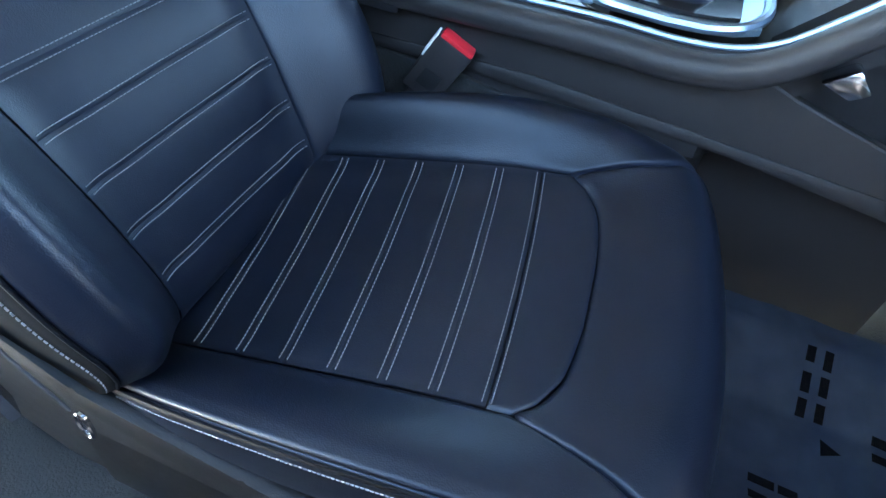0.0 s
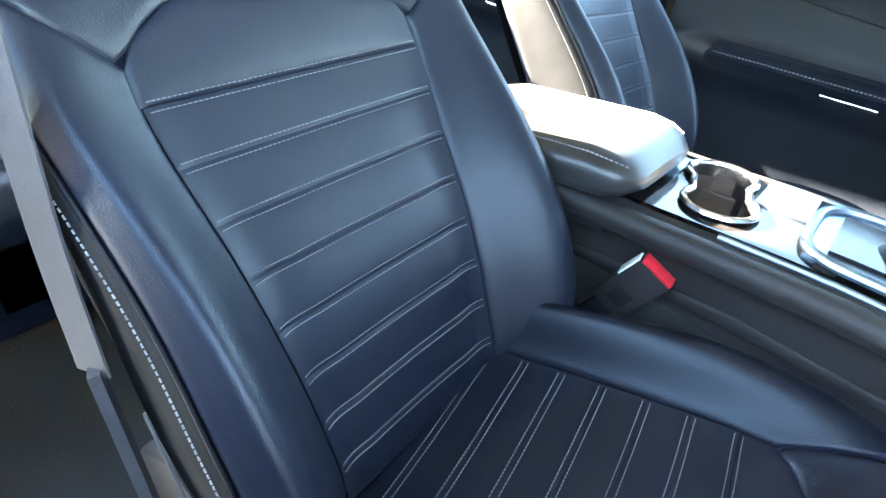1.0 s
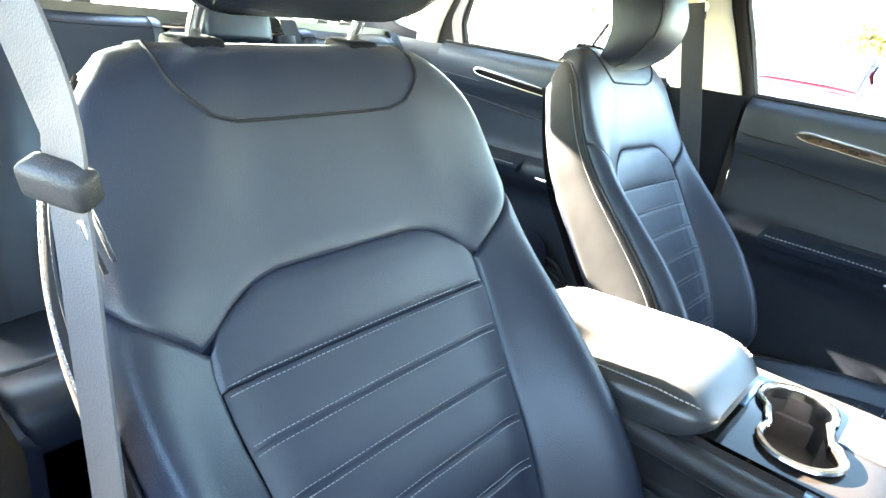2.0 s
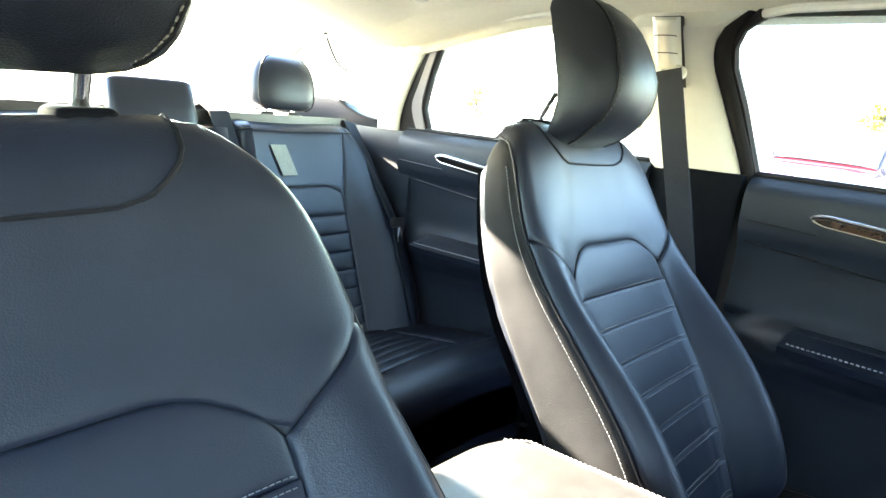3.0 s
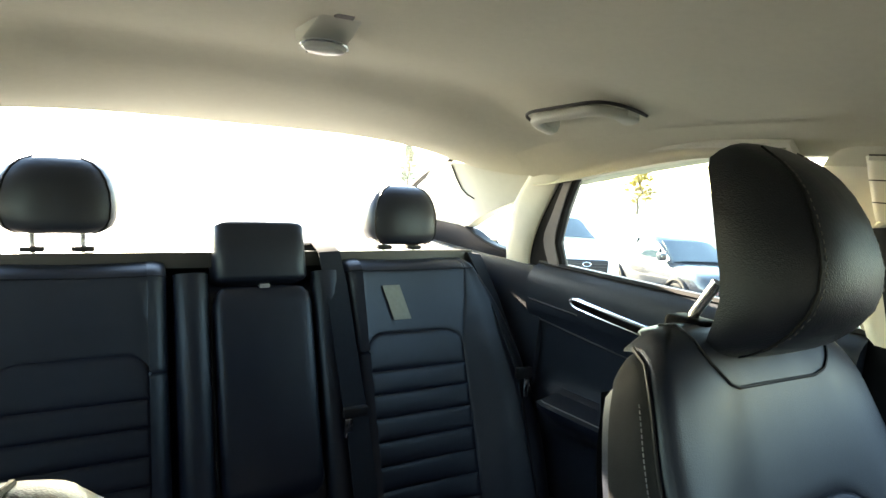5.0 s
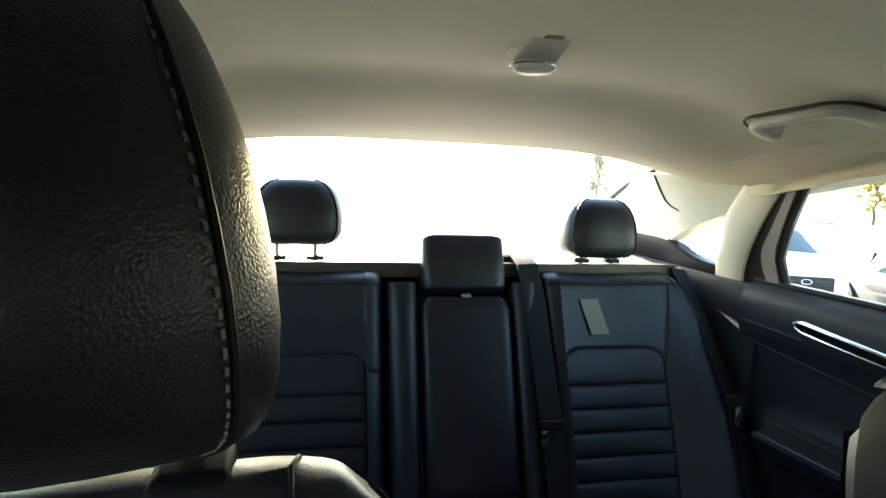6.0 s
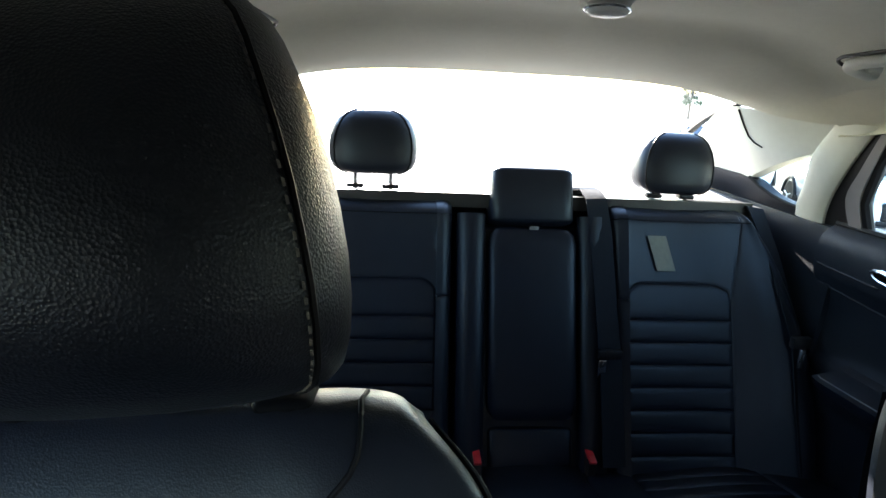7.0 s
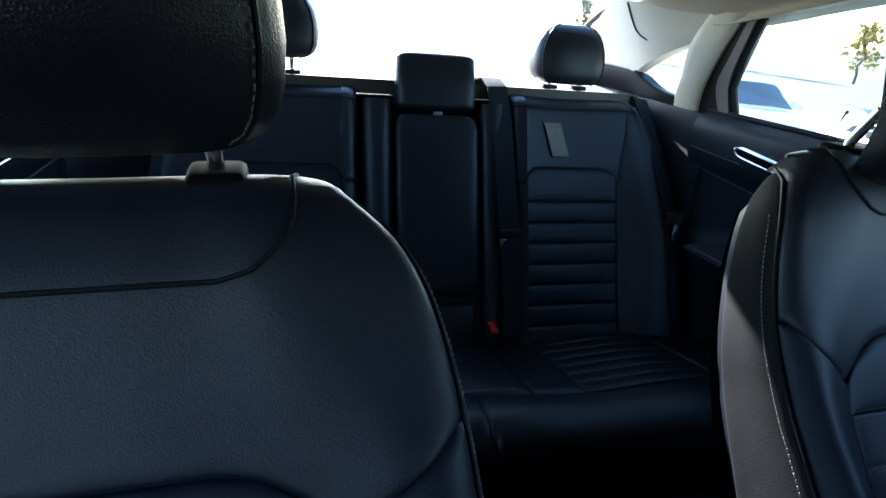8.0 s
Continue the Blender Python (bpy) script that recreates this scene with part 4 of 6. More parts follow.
def door_leaf(name, side, y0, y1, window, label):
    """A closed door seen from inside, on the car's own axes."""
    d = thing(name, label, "car door", kind="structure")

    def inner(y, z, lift=0.0):
        return Vector((side * (belt_x(y) - door_in(z, 0.05 * lut([(y0 + 0.02, 0.2), (y0 + 0.14, 1), (y1 - 0.2, 1), (y1, 0.4)], y)) - lift), y, z))
    part("inner_panel", slab(lambda u, v: inner(y0 + (y1 - y0) * u, 0.34 + 0.742 * v), 40, 70, (side * 0.07, 0, 0)), DOORSKIN, d, "soft black inner door panel")
    part("outer_skin", slab(lambda u, v: (side * (belt_x(y0 + (y1 - y0) * u) + 0.085 + 0.05 * math.sin(math.pi * v)), y0 + (y1 - y0) * u, 0.32 + 0.75 * v), 16, 10, (side * 0.01, 0, 0)), bpy.data.materials["dark_car_paint"], d, "dark painted outer skin")
    hy = y0 + (0.140 if y0 < -0.6 else 0.115)
    ln = 0.33 if y0 < -0.6 else 0.42
    hz = 1.022

    def blade(k, e):
        """k along the handle, e from its lower (-1) to its upper edge (1)."""
        mid = hz + 0.004 - 0.034 * k
        half = 0.0088 * min(1.0, k / 0.05) ** 0.5 * (1 - 0.30 * max(0.0, k - 0.7) / 0.3)
        return inner(hy + ln * k, mid + half * e, 0.007 + 0.006 * math.sin(math.pi * min(1, k * 1.1 + 0.05)))
    ks = [0.0, 0.01, 0.03, 0.06, 0.1, 0.2, 0.35, 0.5, 0.65, 0.8, 0.9, 1.0]
    part("chrome_surround", tube([blade(k, 1) for k in ks], 0.0042, 8), CHROME, d, "bright chrome handle top edge")
    part("chrome_underline", tube([blade(k, -1) for k in ks], 0.0024, 8), CHROME, d, "slim chrome lower edge")
    part("handle_blade", sheet(lambda u, v: blade(max(0.004, u), -1 + 2 * v) + Vector((side * 0.002, 0, 0)), 30, 4), WOOD if y0 > -0.6 else GLOSS, d, "gloss dark handle inlay")
    part("armrest_pad", strap([inner(y0 + 0.12 + (y1 - y0 - 0.42) * k / 16, 0.805, 0.006) for k in range(17)], 0.055, 0.008, (side, 0, 0.35)), LEATHER, d, "stitched leather armrest pad")

    def row(t):
        return inner(y0 + 0.13 + (y1 - y0 - 0.44) * t, 0.805, 0.030) + Vector((0, 0, 0.006)), Vector((-side * 0.4, 0, 1)).normalized()
    part("armrest_stitching", stitches(row, 90, 0.0050, 0.0018), STITCH, d, "pale armrest stitching")
    part("window_switch", box(-0.012, 0.012, -0.055, 0.055, -0.004, 0.004, 0.003), CHROME, d, "bright window switch strip").matrix_basis = pose(*inner(y0 + (y1 - y0) * 0.36 if y0 > -0.6 else y0 + 0.45, 0.78, 0.008), 0, side * 30, 0)
    part("crease", tube([inner(y0 + 0.012 + (y1 - y0 - 0.04) * k / 20, 0.962 - 0.10 * (y1 - y0) * k / 20, 0.0005) for k in range(21)], 0.0026, 6), PLASTIC, d, "stitched crease along the panel")
    part("crease", tube([inner(y0 + 0.012 + (hy - y0) * k / 8, 1.004 - 0.006 * k / 8, 0.0005) for k in range(9)], 0.0022, 6), PLASTIC, d)
    part("pocket_lip", tube([inner(y0 + 0.10 + (y1 - y0 - 0.2) * k / 20, 0.50 + 0.05 * math.sin(math.pi * k / 20), 0.006) for k in range(21)], 0.010, 8), PLASTIC, d)
    ring = [inner(y0 + (y1 - y0) * 0.72, 0.50, 0.02) + Vector((0, 0.07 * math.cos(a), 0.07 * math.sin(a))) for a in (2 * math.pi * k / 24 for k in range(24))]
    part("speaker_ring", tube(ring, 0.006, 6, closed=True), PLASTIC, d)
    part("sill_seal", tube([Vector((side * (belt_x(y) + 0.004), y, 1.085)) for y in (y0 + (y1 - y0) * k / 16 for k in range(17))], 0.007, 6), RUBBER, d, "black window sill seal")
    ring = [Vector((side * (side_x(y, z) + 0.016), y, z)) for y, z in window]
    rise = next(k for k, p in enumerate(window) if p[1] > 1.335) if y0 > -0.6 else next(k for k, p in enumerate(window) if p[1] > 1.30)
    part("window_frame", tube(ring[:rise + 1], 0.010, 8), RUBBER, d, "black rubber window frame")
    part("upper_seal", tube(ring[rise:], 0.007, 8), TRIM, d, "slim light upper seal")
    pane = bmesh.new()
    pane.faces.new([pane.verts.new(Vector((side * (side_x(y, z) + 0.03), y, z))) for y, z in window])
    bmesh.ops.solidify(pane, geom=list(pane.faces), thickness=0.004)
    p = part("window_glass", pane, TINT, d, "lightly tinted window glass", smooth=False)
    p.visible_shadow = False
    return d, p


REAR_WIN = [(-1.070, 1.068), (-1.074, 1.14), (-1.035, 1.22), (-0.995, 1.280), (-0.95, 1.314), (-0.85, 1.338), (-0.7, 1.350), (-0.57, 1.350), (-0.535, 1.25), (-0.495, 1.072)]
FRONT_WIN = [(-0.304, 1.072), (-0.325, 1.20), (-0.340, 1.262), (-0.338, 1.295), (-0.322, 1.322), (-0.292, 1.339), (-0.25, 1.345), (-0.1, 1.346), (0.2, 1.328), (0.45, 1.262), (0.72, 1.09)]
_, driver_pane = door_leaf("door_1", -1, -0.305, 0.85, FRONT_WIN, "black driver's door with chrome handle and leather armrest")
# darker glass here only weakens the light from this side
driver_pane.data.materials[0] = SIDEDIM
door_leaf("door_2", -1, -1.135, -0.49, REAR_WIN, "black rear door with chrome handle and tinted window")
door_leaf("door_3", 1, -1.135, -0.49, REAR_WIN, "black rear door with chrome handle, closed")
for side in (-1, 1):
    frame_ob = thing("rear_door_frame", "black upright frame strip behind the rear door window", "window frame", kind="structure")
    part("upright", side_strip(side, [(1.05, -1.183), (1.10, -1.159), (1.15, -1.127), (1.222, -1.073), (1.285, -1.018)], [(1.05, -1.098), (1.138, -1.104), (1.2, -1.066), (1.285, -1.008)], 1.05, 1.282, 0.03, 0.0, -0.006), PLASTIC, frame_ob, "black upright")
    part("light_edge", side_strip(side, [(1.05, -1.098), (1.138, -1.104), (1.2, -1.066), (1.285, -1.008)], [(1.05, -1.071), (1.14, -1.073), (1.2, -1.044), (1.285, -0.992)], 1.06, 1.284, 0.03, 0.0, -0.003), mat("grey_frame_paint", (0.16, 0.15, 0.15), 0.4, scale=20, vary=0.05), frame_ob, "grey inner edge")

# the passenger's door, out of view, stands only ajar to keep skylight out
open_door, open_pane = door_leaf("door_4", 1, -0.305, 0.85, FRONT_WIN, "unseen black passenger's door, set ajar to hold back light")
open_pane.data.materials[0] = SIDEDIM
open_door.matrix_basis = Matrix.Translation((0.80, 0.85, 0)) @ Matrix.Rotation(radians(9), 4, "Z") @ Matrix.Translation((-0.80, -0.85, 0))

# ---------- windscreen and rear window ----------
def rear_glass_at(u, v):
    w = 2 * u - 1
    top = roof_at(u, 0.0) + Vector((0, -0.01, 0.005))
    low = Vector((w * 0.57, -1.90 + 0.10 * w * w, 1.068))
    return top.lerp(low, v) + Vector((0, -0.03, 0.03)) * (4 * v * (1 - v))


window_r = thing("window_1", "clear rear window with a dark border", "rear window", kind="structure")
pane = part("pane", slab(rear_glass_at, 24, 12, (0, -0.002, 0.003)), CLEAR, window_r)
pane.visible_shadow = False
for u in (0.0, 1.0):
    part("border", strap([rear_glass_at(u, k / 12) for k in range(13)], 0.018, 0.003, (1, 0, 0)), RUBBER, window_r, "dark printed border")
window_f = thing("window_2", "unseen windscreen over the dashboard, darkened to hold back light", "windscreen", kind="structure")
pane = part("pane", slab(lambda u, v: roof_at(u, 1.0).lerp(Vector(((2 * u - 1) * 0.70, 1.16 - 0.10 * (2 * u - 1) ** 2, 0.985)), v) + Vector((0, 0.03, 0.03)) * (4 * v * (1 - v)), 20, 12, (0, 0.002, 0.003)), SCREENDIM, window_f)
for sg in (1, -1):
    part("front_pillar", tube([roof_at(0.5 + sg * 0.5, 1.0).lerp(Vector((sg * 0.71, 1.08, 0.98)), k / 8) for k in range(9)], 0.035, 10), TRIM, window_f, "light grey front pillar trim")

# ---------- dashboard, wheel ----------
dash = thing("dashboard", "black dashboard with rounded top", "dashboard")
prof = [(0.62, 0.62), (0.60, 0.72), (0.62, 0.86), (0.70, 0.95), (0.85, 0.99), (1.10, 0.985), (1.10, 0.55), (0.80, 0.50)]
part("panel", prism(prof, "x", -0.73, 0.73, 0.02), PLASTIC, dash)
part("silver_strip", box(-0.70, 0.70, 0.595, 0.612, 0.775, 0.79, 0.004), BLUESILVER, dash)
wheel = thing("steering_wheel", "black leather steering wheel with silver spokes", "steering wheel")
WC, WN = Vector((-0.36, 0.43, 0.93)), Vector((0, -0.92, 0.39)).normalized()
wu = WN.cross(Vector((1, 0, 0))).normalized()
ringp = [WC + 0.185 * (math.cos(a) * Vector((1, 0, 0)) + math.sin(a) * wu) for a in (2 * math.pi * k / 48 for k in range(48))]
part("rim", tube(ringp, 0.016, 10, closed=True), LEATHER, wheel)
for a in (0.0, math.pi, -math.pi / 2):
    e = math.cos(a) * Vector((1, 0, 0)) + math.sin(a) * wu
    part("spoke", tube([WC + e * r + WN * h for r, h in ((0.05, 0.012), (0.11, 0.006), (0.178, 0.0))], 0.015, 8, flat=0.6), CHROME, wheel, "silver spoke")
part("hub", tube([WC - WN * 0.03, WC + WN * 0.005, WC + WN * 0.018], 0.072, 24), PLASTIC, wheel)
part("column", tube([WC - WN * 0.03, WC - WN * 0.26], 0.045, 16), PLASTIC, wheel)

# ---------- centre console ----------
console = thing("centre_console", "black centre console with chrome cup holders", "console")
CONS_TOP = [(-0.42, 0.765), (-0.30, 0.780), (0.0, 0.786), (0.12, 0.790), (0.215, 0.792), (0.28, 0.791), (0.325, 0.795), (0.356, 0.804), (0.382, 0.820), (0.412, 0.848), (0.47, 0.900), (0.64, 0.95)]


def console_ring(y):
    zt, hw = smooth_lut(CONS_TOP, y), smooth_lut([(-0.42, 0.118), (0.0, 0.124), (0.3, 0.130), (0.6, 0.15)], y)
    low, hs = 0.36, hw - 0.033          # the sides stand in under the rolled edge
    k = max(0.0, min(1.0, (y - 0.30) / 0.06))
    hl = hs - (hs - 0.02) * k          # the front of the console is cut away below
    k2 = max(0.0, min(1.0, (y - 0.352) / 0.03))
    hm, zm = hs + 0.003 - (hs - 0.02) * k2, zt - 0.13 + 0.085 * k2
    return [Vector((x, y, z)) for x, z in ((-hl, low), (-hl - 0.005, zt - 0.17), (-hm, zm), (-hs, zt - 0.03), (-hw + 0.008, zt - 0.006), (-hw + 0.024, zt), (-hw + 0.034, zt - 0.006), (-hw + 0.036, zt - 0.08),
                                           (hw - 0.036, zt - 0.08), (hw - 0.034, zt - 0.006), (hw - 0.024, zt), (hw - 0.008, zt - 0.006), (hs, zt - 0.03), (hm, zm), (hl + 0.005, zt - 0.17), (hl, low))]


part("shell", loft([console_ring(-0.285 + 0.925 * k / 50) for k in range(51)]), GREYPLASTIC, console, "dark grey console shell")
for sg in (1, -1):
    part("edge_roll", tube([(sg * (smooth_lut([(-0.42, 0.118), (0.0, 0.124), (0.3, 0.130), (0.6, 0.15)], y) - 0.004), y, smooth_lut(CONS_TOP, y) - 0.017) for y in (-0.28 + 0.76 * k / 40 for k in range(41))], 0.0165, 12), GREYPLASTIC, console, "rolled soft dark grey edge")
    part("silver_edge", tube([(sg * (smooth_lut([(-0.42, 0.118), (0.0, 0.124), (0.3, 0.130), (0.6, 0.15)], y) - 0.020), y, smooth_lut(CONS_TOP, y) + 0.0015) for y in (0.10 + 0.38 * k / 30 for k in range(31))], 0.0035, 8), BLUESILVER, console, "bluish silver inner edge")
    lo, hi = sorted((sg * 0.084, sg * 0.1045))
    part("side_rail", prism([(-0.12, 0.705), (0.15, 0.711), (0.33, 0.700), (0.54, 0.687), (0.62, 0.680), (0.62, 0.650), (0.54, 0.663), (0.374, 0.682), (0.06, 0.692), (-0.12, 0.688)], "x", lo, hi, 0.005), GREYPLASTIC, console, "dark grey lower side rail")
    lo, hi = sorted((sg * 0.086, sg * 0.1015))
    part("side_panel", prism([(-0.25, 0.752), (0.0, 0.757), (0.2, 0.763), (0.30, 0.767), (0.345, 0.774), (0.369, 0.777), (0.415, 0.761), (0.501, 0.738), (0.62, 0.708), (0.62, 0.655), (0.54, 0.664), (0.374, 0.684), (0.06, 0.694), (-0.25, 0.690)], "x", lo, hi, 0.003), GREYPLASTIC, console, "dark grey panel running on to the dashboard", smooth=False)
    part("side_carpet", prism([(-0.40, 0.37), (0.33, 0.37), (0.33, 0.645), (0.05, 0.685), (-0.40, 0.69)], "x", sg * 0.0965 - 0.004, sg * 0.0965 + 0.004, 0.002), CARPET, console, "dark carpeted side")


def console_top(x, y, lift=0.0):
    return Vector((x, y, smooth_lut(CONS_TOP, y) + 0.004 + lift))


def cup_outline():
    ra, ca, cb = 0.041, Vector((0.036, 0.078)), Vector((-0.052, 0.054))
    d = (cb - ca).normalized()
    base = math.atan2(d.y, d.x)
    pts = []
    for c, turn in ((ca, 0), (cb, math.pi)):
        for k in range(29):
            a = base + turn + radians(52) + radians(256) * k / 28
            pts.append((c.x + ra * math.cos(a), c.y + ra * math.sin(a)))
    return pts


outline = cup_outline()
bm = bmesh.new()
rim_in = [bm.verts.new(console_top(x, y)) for x, y in outline]
rect = [(-0.098, -0.06 + 0.27 * k / 12) for k in range(13)] + [(0.098, 0.21 - 0.27 * k / 12) for k in range(13)]
rim_out = [bm.verts.new(console_top(x, y)) for x, y in rect]
loops = [bm.edges.new((r[i], r[(i + 1) % len(r)])) for r in (rim_in, rim_out) for i in range(len(r))]
bmesh.ops.triangle_fill(bm, edges=loops, use_beauty=True)
part("gloss_panel", bm, GLOSS, console, "gloss black top panel", smooth=False)
part("silver_plate", slab(lambda u, v: console_top(-0.075 + 0.075 * u, -0.03 + 0.04 * v, 0.003), 6, 4, (0, 0, -0.004)), BLUESILVER, console, "silver trim plate")
part("silver_plate", slab(lambda u, v: console_top(-0.095 + 0.085 * u, 0.105 + 0.06 * v, 0.003), 6, 4, (0, 0, -0.004)), BLUESILVER, console, "silver trim plate")
cups = thing("cup_holder", "chrome-rimmed twin cup holder in the console", "cup holder")
part("rim", tube([console_top(x, y, 0.004) for x, y in outline], 0.0045, 8, closed=True), CHROME, cups, "bright chrome rim")
part("well", loft([[console_top(x, y, h) for x, y in outline] for h in (0.003, -0.015)], False), CHROME, cups, "bright chrome collar")
part("well_wall", loft([[console_top(x, y, h) for x, y in outline] for h in (-0.015, -0.066)], False), PLASTIC, cups, "black cup well")
well_floor = bmesh.new()
well_floor.faces.new([well_floor.verts.new(console_top(x, y, -0.066)) for x, y in outline])
part("well_floor", well_floor, RUBBER, cups)
gate = thing("gear_selector", "gear lever with chrome knob and silver surround", "gear selector")
ringp = [console_top(0.0 + 0.085 * math.copysign(abs(math.cos(a)) ** 0.5, math.cos(a)), 0.265 + 0.095 * math.copysign(abs(math.sin(a)) ** 0.5, math.sin(a)), 0.004) for a in (2 * math.pi * k / 40 for k in range(40))]
part("surround", tube(ringp, 0.006, 8, closed=True), BLUESILVER, gate, "silver gate surround")
part("gate_plate", slab(lambda u, v: console_top(-0.08 + 0.16 * u, 0.175 + 0.18 * v, 0.002), 8, 8, (0, 0, -0.006)), BLUESILVER, gate)
part("gate_slot", slab(lambda u, v: console_top(-0.055 + 0.11 * u, 0.195 + 0.14 * v, 0.0065), 6, 6, (0, 0, -0.004)), GLOSS, gate, "dark gate insert")
part("boot", loft([[console_top(r * math.cos(a), 0.27 + 1.2 * r * math.sin(a), h) for a in (2 * math.pi * k / 20 for k in range(20))] for r, h in ((0.034, 0.002), (0.027, 0.010), (0.018, 0.020), (0.011, 0.034))]), LEATHER, gate)
part("lever", tube([console_top(0, 0.27, 0.01), console_top(0, 0.287, 0.045)], 0.009, 10), CHROME, gate)
part("knob", loft([[console_top(r * math.cos(a), 0.29 + 1.25 * r * math.sin(a), h) for a in (2 * math.pi * k / 20 for k in range(20))] for r, h in ((0.012, 0.030), (0.022, 0.040), (0.027, 0.060), (0.028, 0.085), (0.022, 0.103), (0.010, 0.109))]), CHROME, gate, "bright chrome knob")
part("knob_cap", loft([[console_top(r * math.cos(a), 0.29 + 1.2 * r * math.sin(a), h) for a in (2 * math.pi * k / 20 for k in range(20))] for r, h in ((0.024, 0.100), (0.020, 0.109), (0.010, 0.112))]), CHROME, gate)
rest = thing("armrest", "black leather centre armrest lid in full sun", "armrest")


def arm_ring(k):
    inset = lut([(0, 0.030), (0.05, 0.012), (0.14, 0.0), (0.76, 0.0), (0.88, 0.006), (0.95, 0.018), (1, 0.042)], k)
    y = -0.300 + 0.306 * k
    ring = []
    for i in range(32):
        a = 2 * math.pi * i / 32
        X = 0.030 + math.copysign(abs(math.cos(a)) ** 0.42, math.cos(a)) * (0.117 - inset)
        Z = 0.783 + 0.027 * min(1.0, k * 1.25) + math.copysign(abs(math.sin(a)) ** 0.68, math.sin(a)) * (0.031 - inset * 0.5)
        ring.append(Vector((X, y, Z)))
    return ring


part("lid_pad", loft([arm_ring(k) for k in (0, 0.02, 0.06, 0.11, 0.2, 0.4, 0.6, 0.8, 0.88, 0.94, 0.98, 1.0)]), LIDSKIN, rest)
part("lid_base", box(-0.075, 0.130, -0.28, -0.01, 0.745, 0.775, 0.008), PLASTIC, rest)
for i in (4, 12):
    def lid_row(t, i=i):
        p = arm_ring(0.05 + 0.90 * t)[i]
        return p, Vector((0.35 if i < 8 else -0.35, 0, 1)).normalized()
    part("lid_stitching", stitches(lid_row, 50, 0.0045, 0.0012), STITCH, rest, "pale lid stitching")


part("trim_end", prism([(0.414, 0.794), (0.440, 0.814), (0.459, 0.795), (0.443, 0.784)], "x", 0.105, 0.133, 0.004), CHROME, console, "bright chrome trim end")

# ---------- belts and buckles ----------
def buckle(name, at, turn, label, s=1.0):
    b = thing(name, label, "seat belt buckle")
    part("housing", box(-0.0095 * s, 0.0095 * s, -0.024 * s, 0.024 * s, -0.085 * s, 0.0, 0.003), GREYPLASTIC, b, "black plastic housing")
    part("release_button", box(-0.0085 * s, 0.0085 * s, -0.021 * s, 0.0225 * s, -0.002, 0.005 * s, 0.002), RED, b, "red release button")
    # white plate painted in for sunlight on the housing's narrow face
    part("slot_face", box(-0.008 * s, 0.008 * s, -0.0255 * s, -0.0225 * s, -0.036 * s, -0.001, 0.001), SUNWHITE, b, "narrow face whitened for the sunlight on it")
    part("stalk", box(-0.006, 0.006, -0.014, 0.014, -0.20 * s, -0.08 * s, 0.003), PLASTIC, b)
    part("label_patch", box(0.0085 * s, 0.0105 * s, -0.012 * s, 0.012 * s, -0.07 * s, -0.045 * s, 0.0005), RUBBER, b)
    b.matrix_basis = at @ turn
    return b


buckle("belt_buckle", pose(0.1145, 0.058, 0.727), pose(0, 0, 0, -30, 8, 8), "black seat belt buckle with red button beside the console", 1.0)
buckle("belt_buckle", pose(-0.160, -1.030, 0.615), pose(0, 0, 0, -10, 0, 0), "seat belt buckle with red button in the rear bench", 0.9)
buckle("belt_buckle", pose(0.07, -1.030, 0.615), pose(0, 0, 0, -10, 0, 0), "seat belt buckle with red button in the rear bench", 0.9)

